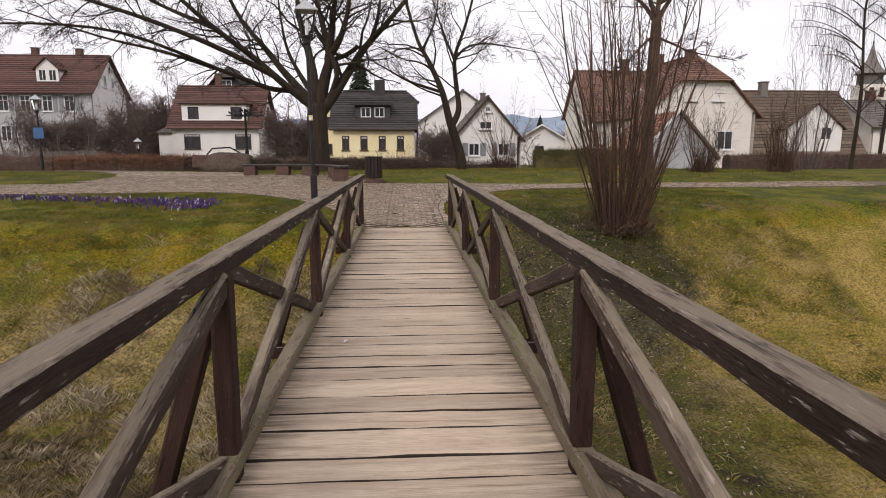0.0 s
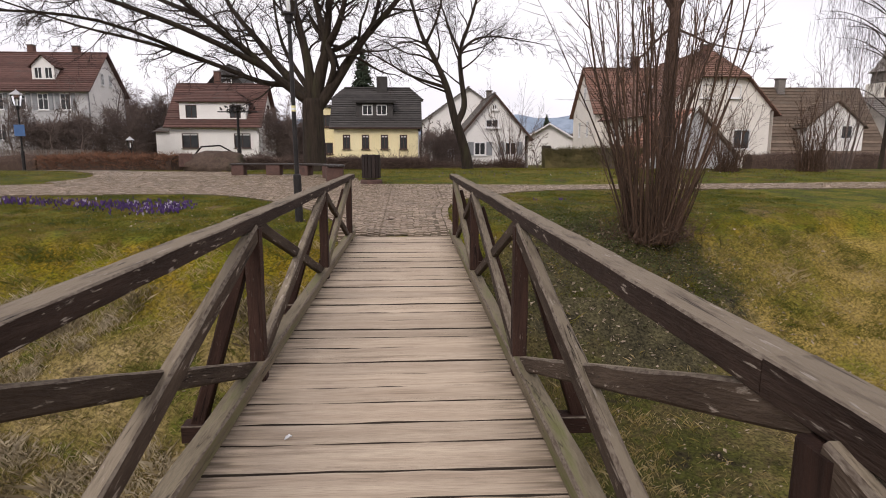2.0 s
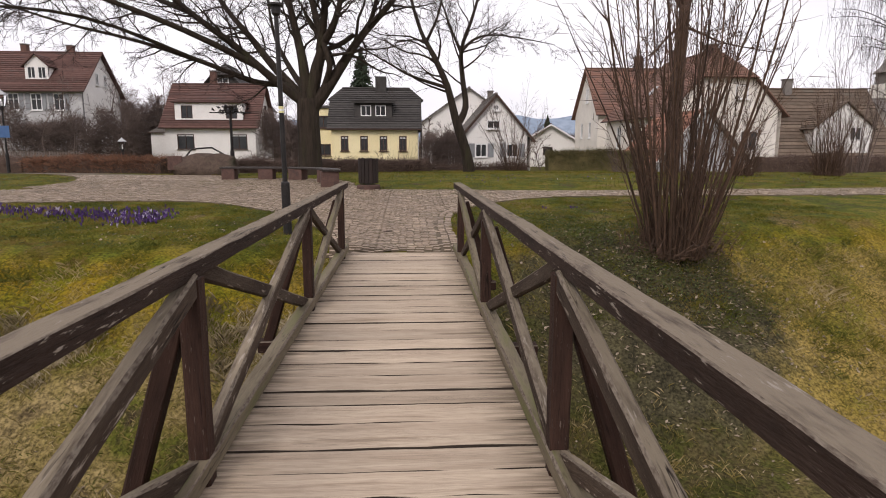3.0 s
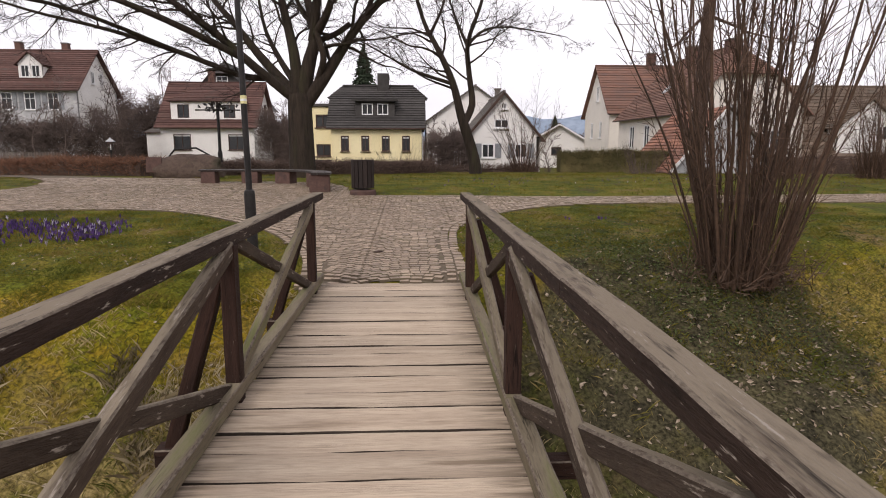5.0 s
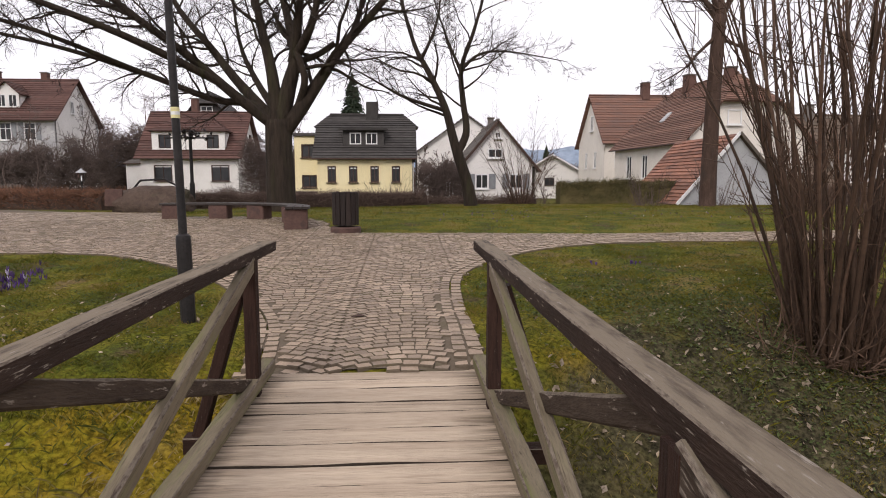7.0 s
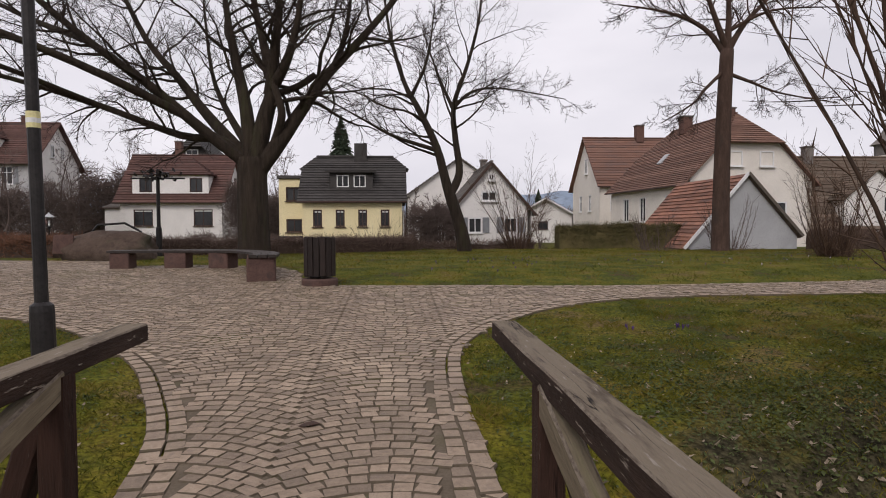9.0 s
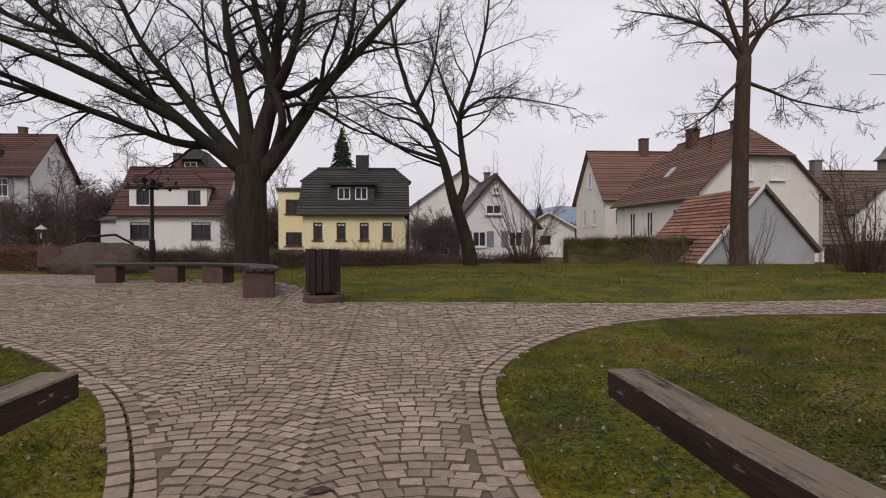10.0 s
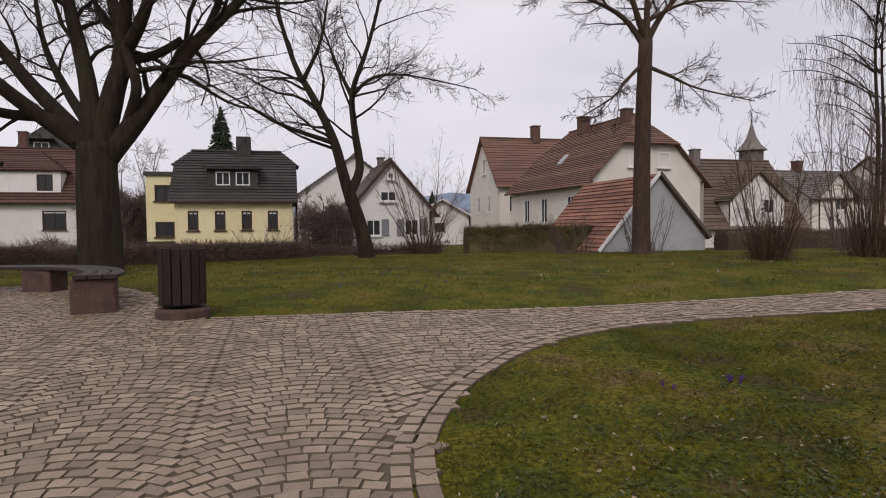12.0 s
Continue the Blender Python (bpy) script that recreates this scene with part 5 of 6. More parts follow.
    hedge("bare_thicket", "tangled bare bushes beside the yellow house", 1.0, 44.5, 3.8, 44.5, 1.5, 2.9, M_SCRUB, 4200, 50, 0.5, False, (0.2, 0.7), 0.012)


def build_spruce(x, y, z, h, seed):
    rng = random.Random(seed)
    ob = thing("spruce", "dark green spruce behind the yellow house", "tree", (x, y, z))
    part("trunk", lathe([(0.16, 0), (0.1, h * 0.6), (0.02, h)], 7), M_BARK, ob)
    br = []
    for i in range(34):
        t = i / 33
        zz = h * (0.12 + 0.86 * t) 
        rad = h * 0.23 * (1 - t) ** 0.85 + 0.08
        for k in range(18):
            a = rng.uniform(0, 6.283)
            L = rad * rng.uniform(0.7, 1.1)
            d = Vector((math.cos(a), math.sin(a), 0))
            p = Vector((0, 0, zz + rng.uniform(-0.16, 0.16)))
            br.append(([p, p + d * L * 0.6 + Vector((0, 0, -0.05 * L)), p + d * L + Vector((0, 0, -0.3 * L))], [0.05, 0.1, 0.015], 3))
            for s in (0.4, 0.6, 0.8):
                sd = Vector((-d.y, d.x, 0)) * rng.choice((-1, 1))
                b = p + d * L * s
                br.append(([b, b + sd * L * 0.2 + d * L * 0.1, b + sd * L * 0.32 + d * L * 0.2 + Vector((0, 0, -0.12 * L))], [0.05, 0.07, 0.01], 3))
    part("crown", tubes(br), M_SPRUCE, ob)


build_plants()
build_spruce(-4.3, 62, -0.7, 11.6, 3)
build_spruce(-9.5, 92, -0.7, 8.0, 4)
build_spruce(24.0, 110, -0.7, 8.0, 5)
build_spruce(-70.0, 112, -0.7, 19.0, 6)


# ---- plaza furniture ----
def build_bench():
    ob = thing("curved_bench", "long curved bench of dark slats on red sandstone blocks", "bench", (-3.6, 21.9, ground_z(-3.6, 21.9)))
    o = ob.matrix_world.translation
    ctrl = [Vector(p) for p in ((-5.75, 22.45, 0), (-4.9, 22.5, 0), (-4.0, 22.45, 0), (-3.1, 22.15, 0), (-2.45, 21.45, 0), (-2.1, 20.6, 0), (-2.02, 19.85, 0))]
    line = []
    n = len(ctrl)
    for i in range(n - 1):
        p0, p1, p2, p3 = ctrl[max(i - 1, 0)], ctrl[i], ctrl[i + 1], ctrl[min(i + 2, n - 1)]
        for s in range(5):
            t = s / 5
            line.append(0.5 * ((2 * p1) + (p2 - p0) * t + (2 * p0 - 5 * p1 + 4 * p2 - p3) * t * t + (3 * p1 - p0 - 3 * p2 + p3) * t ** 3))
    line.append(ctrl[-1])
    top = 0.5 + 0.44
    for k in range(3):
        bm = bmesh.new()
        lo, hi = -0.24 + 0.165 * k, -0.24 + 0.165 * k + 0.145
        rows = []
        for i, p in enumerate(line):
            d = (line[min(i + 1, len(line) - 1)] - line[max(i - 1, 0)]).normalized()
            nrm = Vector((-d.y, d.x, 0))
            rows.append([bm.verts.new((p + nrm * a) - Vector((o.x, o.y, o.z - z))) for a, z in ((lo, top - 0.05), (hi, top - 0.05), (hi, top - 0.008), (hi - 0.01, top), (lo + 0.01, top), (lo, top - 0.008))])
        for a, b in zip(rows, rows[1:]):
            for i in range(6):
                j = (i + 1) % 6
                bm.faces.new((a[i], b[i], b[j], a[j]))
        bm.faces.new(rows[0])
        bm.faces.new(rows[-1][::-1])
        bmesh.ops.recalc_face_normals(bm, faces=bm.faces[:])
        part("seat_slat", bm, M_BENCH, ob)
    for x, y, a, w, d in ((-5.5, 22.45, 0, 0.4, 0.42), (-4.35, 22.47, -3, 0.46, 0.42), (-3.35, 22.25, -18, 0.46, 0.42), (-2.1, 20.15, -80, 0.5, 0.5), (-2.35, 21.2, -60, 0.42, 0.4)):
        g = ground_z(x, y)
        bm = bmesh.new()
        h = top - 0.052 - g + 0.04
        box(bm, (0, 0, 0), (w, d, h), pose(x - o.x, y - o.y, g - 0.04 + h / 2 - o.z, 0, 0, a), 0.02)
        part("stone_support", bm, M_SAND, ob)


def build_bin():
    x, y = -0.98, 19.5
    z = ground_z(x, y)
    ob = thing("litter_bin", "round litter bin of dark vertical timber slats on a stone base", "bin", (x, y, z))
    part("stone_base", lathe([(0.31, -0.05), (0.31, 0.1), (0.29, 0.13)], 24), M_SAND, ob)
    part("inner_bin", lathe([(0.21, 0.16), (0.215, 0.72), (0.2, 0.72), (0.19, 0.3)], 20), M_DARKMETAL, ob)
    for zz in (0.3, 0.66):
        part("hoop", lathe([(0.222, zz), (0.226, zz), (0.226, zz + 0.03), (0.222, zz + 0.03)], 24), M_DARKMETAL, ob)
    rng = random.Random(3)
    for i in range(15):
        a = 2 * math.pi * i / 15
        bm = bmesh.new()
        box(bm, (0.248, 0, 0.5 + rng.uniform(-0.012, 0.012)), (0.035, 0.094, 0.66), rot_z(math.degrees(a)), 0.006)
        part("slat", bm, M_BIN, ob)


def lantern(parent, z, s=1.0):
    """A four-sided tapered lantern with roof and lamp, its foot at z."""
    bm = bmesh.new()
    b0, b1, h = 0.105 * s, 0.17 * s, 0.46 * s
    for i in range(4):
        c, q = ((1, 1), (-1, 1), (-1, -1), (1, -1))[i]
        beam(bm, (c * b0, q * b0, z + 0.06), (c * b1, q * b1, z + 0.06 + h), 0.022, 0.022, 0.003, (0.3, 0.7, 0.1))
    box(bm, (0, 0, z + 0.05), (2 * b0 + 0.03, 2 * b0 + 0.03, 0.03))
    cage = part("lantern_frame", bm, M_DARKMETAL, parent)
    bm = bmesh.new()
    for i in range(4):
        c0, c1 = ((1, 1), (-1, 1), (-1, -1), (1, -1))[i], ((1, 1), (-1, 1), (-1, -1), (1, -1))[(i + 1) % 4]
        k0, k1 = b0 - 0.006, b1 - 0.006
        bm.faces.new([bm.verts.new(p) for p in ((c0[0] * k0, c0[1] * k0, z + 0.07), (c1[0] * k0, c1[1] * k0, z + 0.07), (c1[0] * k1, c1[1] * k1, z + 0.06 + h), (c0[0] * k1, c0[1] * k1, z + 0.06 + h))])
    gl = part("lantern_glass", bm, M_GLASS, parent)
    gl.visible_shadow = False
    r = math.sqrt(2)
    v, f = lathe([((b1 + 0.05) * r, z + 0.06 + h), ((b1 + 0.05) * r, z + 0.08 + h), (0.05 * r, z + 0.24 + h), (0.04, z + 0.26 + h), (0.015, z + 0.32 + h)], 4)
    ca = math.sqrt(0.5)
    part("lantern_roof", ([(ca * (x - y), ca * (x + y), zz) for x, y, zz in v], f), M_GREYWALL, parent)
    part("lamp_bulb", lathe([(0.03, z + 0.07), (0.035, z + 0.2), (0.028, z + 0.21), (0.028, z + 0.34), (0.01, z + 0.37)], 10), M_WHITEPAINT, parent)


def street_lamp(x, y, height, label, sticker=False, sign=False, lean=0.0):
    z = ground_z(x, y)
    ob = thing("street_lamp", label, "street lamp", (x, y, z), 12, "park lanterns")
    ob.matrix_world = pose(x, y, z) @ pose(0, 0, 0, 0, lean, 12)
    part("base_sleeve", lathe([(0.07, -0.1), (0.07, 0.8), (0.066, 0.84), (0.042, 0.86)], 16), M_DARKMETAL, ob, smooth=False)
    part("pole", lathe([(0.04, 0.84), (0.036, height - 0.5), (0.034, height - 0.12), (0.07, height - 0.08), (0.075, height + 0.03), (0.05, height + 0.04)], 14), M_DARKMETAL, ob)
    if sticker:
        part("sticker", lathe([(0.0405, 1.94), (0.0405, 2.04)], 14), M_LABEL_Y, ob, "yellow and white sticker")
        part("sticker", lathe([(0.0409, 1.97), (0.0409, 2.0)], 14), M_WHITEPAINT, ob, "white sticker stripe")
    if sign:
        part("sign", box(bmesh.new(), (0, -0.07, 1.75), (0.42, 0.025, 0.5), None, 0.01), M_PLASTIC_BLUE, ob, "blue sign plate")
    lantern(ob, height)
    return ob


def build_ornament_post():
    x, y = -7.3, 29.3
    z = ground_z(x, y)
    ob = thing("ornament_post", "black iron post with a wreath-like wrought crown", "post", (x, y, z))
    part("post", lathe([(0.09, -0.1), (0.09, 0.9), (0.06, 0.95), (0.055, 2.75), (0.03, 2.8)], 12), M_DARKMETAL, ob)
    rng = random.Random(9)
    bm = bmesh.new()
    beam(bm, (-0.85, 0, 2.5), (0.85, 0, 2.5), 0.04, 0.05)
    beam(bm, (0, -0.5, 2.5), (0, 0.5, 2.5), 0.04, 0.05)
    part("cross_arm", bm, M_DARKMETAL, ob)
    bm = bmesh.new()
    for i in range(60):
        a = rng.uniform(0, 6.283)
        q = rng.uniform(0.1, 0.75)
        m = pose(q * math.cos(a), 0.5 * q * math.sin(a), 2.55 + rng.uniform(-0.1, 0.25), rng.uniform(-60, 60), rng.uniform(-60, 60), rng.uniform(0, 180))
        box(bm, (0, 0, 0), (0.13, 0.07, 0.012), m)
    part("wreath", bm, M_DARKMETAL, ob)["kind"] = "stuff"


def build_boulder():
    x, y = -7.3, 25.9
    z = ground_z(x, y)
    ob = thing("boulder", "large weathered brown boulder on the plaza edge", "boulder", (x, y, z))
    bm = bmesh.new()
    bmesh.ops.create_icosphere(bm, subdivisions=4, radius=1)
    for v in bm.verts:
        p = v.co.copy()
        k = 1 + 0.16 * noise.noise(p * 1.3) + 0.06 * noise.noise(p * 4)
        v.co = Vector((max(-1.0, min(1.0, p.x * 1.25)) * 1.12 * k, p.y * 0.7 * k, max(-0.1, (p.z * 0.55 + 0.22 + 0.1 * p.x) * k)))
    part("rock", bm, M_ROCK, ob, smooth=True)
    part("plaque", box(bmesh.new(), (-0.95, -0.55, 0.36), (0.5, 0.05, 0.5), pose(0, 0, 0, -8, 0, 0), 0.01), M_SAND, ob, "reddish stone plaque")


def build_barrier_frame():
    """A bent dark tubular frame rising behind the boulder."""
    x, y = -7.9, 27.4
    z = ground_z(x, y)
    ob = thing("tubular_frame", "dark bent tubular frame behind the boulder", "frame", (x, y, z))
    pts = [Vector(p) for p in ((-0.75, 0, 0), (-0.75, 0, 0.55), (-0.4, 0, 0.95), (0.35, 0, 1.0), (0.8, 0, 0.75), (0.85, 0, 0))]
    part("tube", tubes([(pts, [0.035] * 6, 8)]), M_DARKMETAL, ob)


def build_post(x, y):
    z = ground_z(x, y)
    ob = thing("marker_post", "short white marker post at the hedge end", "post", (x, y, z))
    part("post", lathe([(0.06, -0.1), (0.06, 0.75), (0.04, 0.8)], 10), M_WHITEPAINT, ob)
    part("cap", lathe([(0.062, 0.6), (0.062, 0.68)], 10), M_FRAME_D, ob)


def build_fence(x0, y0, x1, y1, h, label):
    z = ground_z((x0 + x1) / 2, (y0 + y1) / 2)
    ob = thing("garden_fence", label, "fence", ((x0 + x1) / 2, (y0 + y1) / 2, z))
    o = ob.matrix_world.translation
    L = math.hypot(x1 - x0, y1 - y0)
    ux, uy = (x1 - x0) / L, (y1 - y0) / L
    n = int(L / 0.16)
    me = box(bmesh.new(), (0, 0, h / 2), (0.09, 0.02, h), None, 0.004)
    first = part("slat", me, M_FENCE, ob)
    ang = math.atan2(uy, ux)
    first.matrix_basis = Matrix.Translation((x0 - o.x, y0 - o.y, 0)) @ Matrix.Rotation(ang, 4, "Z")
    for i in range(1, n):
        s = new("slat", first.data)
        s.parent = ob
        s.matrix_basis = Matrix.Translation((x0 + ux * i * 0.16 - o.x, y0 + uy * i * 0.16 - o.y, 0)) @ Matrix.Rotation(ang, 4, "Z")
    for zz in (0.25, h - 0.2):
        part("rail", beam(bmesh.new(), (x0 - o.x, y0 - o.y + 0.03, zz), (x1 - o.x, y1 - o.y + 0.03, zz), 0.03, 0.07), M_FENCE, ob)


build_bench()
build_bin()
street_lamp(-1.87, 12.85, 3.52, "black iron park lantern on a sleeved pole", True, False, -0.8)
street_lamp(-17.0, 30.2, 2.75, "black iron park lantern carrying a blue sign", False, True)
street_lamp(-17.3, 41.6, 2.3, "black iron lantern beyond the rust-brown hedge")
build_ornament_post()
build_boulder()
build_barrier_frame()
build_post(8.7, 38.0)
build_fence(-22, 35.5, -15.5, 33.5, 1.0, "grey weathered picket fence by the rust hedge")


# ---- bridge ----
POSTS_LEFT = (-5.5, -2.8, -0.1, 2.6, 5.31, 8.22, 10.93)
POSTS_RIGHT = (-5.5, -2.8, -0.1, 2.58, 5.32, 7.99, 10.63)
PLANK_WIDTHS = (0.18, 0.19, 0.27, 0.18, 0.25, 0.21, 0.25, 0.22, 0.18, 0.27, 0.17, 0.26, 0.19, 0.27, 0.22, 0.30, 0.21, 0.27, 0.23, 0.27, 0.24, 0.26, 0.20, 0.24, 0.29, 0.22, 0.22,
                0.22, 0.25, 0.22, 0.26, 0.21, 0.22, 0.285, 0.225, 0.21, 0.30, 0.20)


def build_bridge():
    br = thing("footbridge", "weathered timber footbridge with cross-braced railings", "bridge", (0, 0, 0))
    rng = random.Random(17)
    for s in (-1, 1):
        end = 11.6 if s < 0 else 11.5
        cuts = [-6.2, -3.0, 2.46, end] if s < 0 else [-6.2, -2.2, 2.77, 6.9, end]
        for i, (a, b) in enumerate(zip(cuts, cuts[1:])):
            dz = -0.004 if i % 2 else 0.0
            last = b == end
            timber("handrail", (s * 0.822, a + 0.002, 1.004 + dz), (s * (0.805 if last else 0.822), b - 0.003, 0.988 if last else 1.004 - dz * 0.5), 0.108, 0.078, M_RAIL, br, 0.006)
        for y0, y1 in zip((-6.2, -2.9, 2.5, 7.9), (-2.904, 2.496, 7.896, 11.36)):
            timber("kerb_beam", (s * 0.784, y0, 0.13), (s * 0.784, y1, 0.13), 0.1, 0.09, M_KERB, br, 0.01)
        posts = POSTS_LEFT if s < 0 else POSTS_RIGHT
        for y in posts:
            timber("post", (s * 0.785, y, -0.215), (s * 0.785, y, 0.963), 0.085, 0.095, M_POST, br, 0.008, (0, 1, 0))
            timber("strut", (s * 0.845, y + 0.02, 0.82), (s * 1.165, y + 0.02, -0.23), 0.085, 0.095, M_POST, br, 0.01, (0, 1, 0))
        for a, b in zip(posts, posts[1:]):
            late = b > 10
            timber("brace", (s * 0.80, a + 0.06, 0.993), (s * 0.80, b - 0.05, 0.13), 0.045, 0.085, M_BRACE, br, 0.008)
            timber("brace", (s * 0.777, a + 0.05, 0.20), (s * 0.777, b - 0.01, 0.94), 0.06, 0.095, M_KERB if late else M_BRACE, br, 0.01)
    for x in (-0.55, 0.0, 0.55):
        timber("girder", (x, -6.4, -0.11), (x, 11.36, -0.11), 0.16, 0.2, M_POST, br)
    # bearers under the girders, standing out on both sides to carry the struts
    for y in sorted(set(POSTS_LEFT) | set(POSTS_RIGHT)):
        side = (-1 if y in POSTS_LEFT else 0, 1 if y in POSTS_RIGHT else 0)
        timber("outrigger", (1.25 * side[0] or -0.7, y, -0.275), (1.25 * side[1] or 0.7, y, -0.275), 0.12, 0.11, M_POST, br)
    # planks: a few shapes with worn, slightly wavy edges
    shapes = []
    for k in range(8):
        bm = bmesh.new()
        n = 8
        rows = []
        for i in range(n + 1):
            x = -0.775 + 1.55 * i / n
            w0, w1 = 0.5 + 0.025 * rng.uniform(-1, 1), 0.5 + 0.025 * rng.uniform(-1, 1)
            zc = 0.003 * rng.uniform(-1, 1)
            rows.append([bm.verts.new(p) for p in ((x, -w0, -0.05), (x, -w0, -0.010), (x, -w0 + 0.014, zc), (x, w1 - 0.014, zc), (x, w1, -0.010), (x, w1, -0.05))])
        for a, b in zip(rows, rows[1:]):
            for i in range(6):
                # only the top face keeps plank colour, the rest carries the painted gap shade
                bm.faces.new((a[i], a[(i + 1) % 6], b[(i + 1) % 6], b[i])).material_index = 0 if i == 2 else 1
        bm.faces.new(rows[0])
        bm.faces.new(rows[-1][::-1])
        bmesh.ops.recalc_face_normals(bm, faces=bm.faces[:])
        me = bpy.data.meshes.new("plank")
        bm.to_mesh(me)
        bm.free()
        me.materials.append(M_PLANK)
        me.materials.append(M_PLANK_GAP)
        shapes.append(me)
    y = 11.40
    more = iter(PLANK_WIDTHS)
    while y > -6.3:
        w = next(more, 0) or rng.choice((0.18, 0.21, 0.22, 0.25, 0.27))
        ob = new("plank", rng.choice(shapes))
        ob.parent = br
        ob.matrix_basis = pose(rng.uniform(-0.008, 0.008), y - w / 2, 0.047 + rng.uniform(-0.004, 0.004), rng.uniform(-0.7, 0.7), rng.uniform(-0.15, 0.15), rng.uniform(-0.2, 0.2) + (180 if rng.random() < 0.5 else 0)) @ Matrix.Diagonal((1, w - 0.009, 1, 1))
        y -= w
    # abutment under the far end
    ab = bmesh.new()
    box(ab, (0, 11.57, -0.56), (1.9, 0.3, 1.1), None, 0.02)
    tagged(part("abutment", ab, M_SAND), "sandstone abutment under the bridge end", "abutment", kind="structure")


build_bridge()


# ---- setts ----
def sett_shape(seed):
    """A worn sett about 1 x 1 in plan: eight-sided rounded top over a square foot."""
    r = random.Random(seed)
    j = [r.uniform(-0.03, 0.03) for _ in range(12)]
    lo = [(-0.49, -0.49, -0.05), (0.49, -0.49, -0.05), (0.49, 0.49, -0.05), (-0.49, 0.49, -0.05)]
    mid = [(x * 1.01 + j[i], y * 1.01 + j[i + 4], 0.004) for i, (x, y, _) in enumerate(lo)]
    top = [(x * 0.945 + j[i], y * 0.945 + j[i + 4], 0.0135 + 0.04 * j[i + 8]) for i, (x, y, _) in enumerate(lo)]
    v = lo + mid + top
    f = [(8, 9, 10, 11)]
    for i in range(4):
        k = (i + 1) % 4
        f += [(i, k, 4 + k, 4 + i), (4 + i, 4 + k, 8 + k, 8 + i)]
    return v, f


def edge_samples(pts, step):
    """Evenly spaced places along a line, with its direction there."""
    out, left = [], step / 2
    for (x0, y0), (x1, y1) in zip(pts, pts[1:]):
        L = math.hypot(x1 - x0, y1 - y0)
        while left < L:
            t = left / L
            out.append((x0 + (x1 - x0) * t, y0 + (y1 - y0) * t, math.atan2(y1 - y0, x1 - x0)))
            left += step
        left -= L
    return out


def build_setts():
    rng = random.Random(77)
    stones = []  # x, y, turn, size x, size y
    edges = []
    for line, sgn in ((RIGHT_EDGE[:10], 1), (LEFT_EDGE[1:], 1), (FAR_EDGE[1:6], 1)):
        line = rounded(line)
        for row in range(2):
            for x, y, a in edge_samples(line, 0.165 - 0.03 * row):
                nx, ny = -math.sin(a), math.cos(a)
                q = 0.065 + 0.13 * row
                px, py = x + nx * q * sgn, y + ny * q * sgn
                if px < -14 or px > 14:
                    continue
                edges.append((px, py, a + rng.gauss(0, 0.03), 0.158 - 0.03 * row, 0.122 - 0.012 * row))
    grid = {}
    for e in edges:
        grid.setdefault((int(e[0] // 0.3), int(e[1] // 0.3)), []).append(e)

    def near_edge(x, y):
        i, j = int(x // 0.3), int(y // 0.3)
        return any(math.hypot(x - e[0], y - e[1]) < 0.08 for a in (-1, 0, 1) for b in (-1, 0, 1) for e in grid.get((i + a, j + b), ()))

    # segmental arcs: courses curved over each lane, every stone turned square to its arc
    lane, pitch, rise = 1.24, 0.108, 0.24
    for li in range(-12, 12):
        cx = li * lane + 0.25
        for k in range(-20, 140):
            sizes = [rng.uniform(0.8, 1.25) * math.cos(math.atan(4 * rise / lane * abs((i - 5) / 5.5))) for i in range(11)]
            unit = lane / sum(sizes)
            x = -lane / 2
            for size in sizes:
                w = size * unit
                u = x + w / 2
                x += w
                t = 2 * u / lane
                px = cx + u
                py = 11.4 + k * pitch + rise * (1 - t * t) + rng.gauss(0, 0.005)
                if py > 25.2 or py < 11.41 or (py > 20.5 and px > -1.4):
                    continue
                if not on_path(px, py) or near_edge(px, py):
                    continue
                a = math.atan(-4 * rise * t / lane)
                stones.append((px, py, a + rng.gauss(0, 0.06), w / math.cos(a) * rng.uniform(0.93, 0.99), pitch * rng.uniform(0.94, 1.0) * math.cos(a)))
    shapes = [sett_shape(i) for i in range(8)]
    everything = [(s, True) for s in edges] + [(s, False) for s in stones]
    close = [e for e in everything if -1.3 < e[0][0] < 1.0 and 11.9 < e[0][1] < 13.45][:300]
    chosen = {id(e) for e in close}
    meshes = []
    for v, f in shapes:
        me = bpy.data.meshes.new("sett")
        me.from_pydata(v, [], f)
        me.materials.append(M_STONE)
        me.materials.append(M_BED)
        me.polygons.foreach_set("material_index", [min(i, 1) for i in range(len(f))])
        meshes.append(me)
    for e in close:
        x, y, a, sx, sy = e[0]
        ob = new("sett", meshes[rng.randrange(8)])
        ob.parent = pavement
        ob.matrix_basis = Matrix.Translation((x, y, ground_z(x, y) + 0.012 + rng.uniform(-0.002, 0.003))) @ Matrix.Rotation(a, 4, "Z") @ pose(0, 0, 0, rng.gauss(0, 0.8), rng.gauss(0, 0.8), 0) @ Matrix.Diagonal((sx, sy, 1, 1))
    arr = [np.array(v) for v, _ in shapes]
    vs, fs, base = [], [], 0
    for e in everything:
        if id(e) in chosen:
            continue
        x, y, a, sx, sy = e[0]
        k = rng.randrange(8)
        p = arr[k] * (sx, sy, 1)
        ca, sa = math.cos(a), math.sin(a)
        tx, ty = rng.gauss(0, 0.014), rng.gauss(0, 0.014)
        q = np.empty_like(p)
        q[:, 0], q[:, 1] = p[:, 0] * ca - p[:, 1] * sa + x, p[:, 0] * sa + p[:, 1] * ca + y
        q[:, 2] = p[:, 2] + p[:, 0] * tx + p[:, 1] * ty + ground_z(x, y) + 0.012 + rng.uniform(-0.002, 0.003)
        vs.append(q)
        fs += [tuple(i + base for i in f) for f in shapes[k][1]]
        base += len(p)
    ob = part("setts", (np.concatenate(vs), fs), M_STONE, pavement)
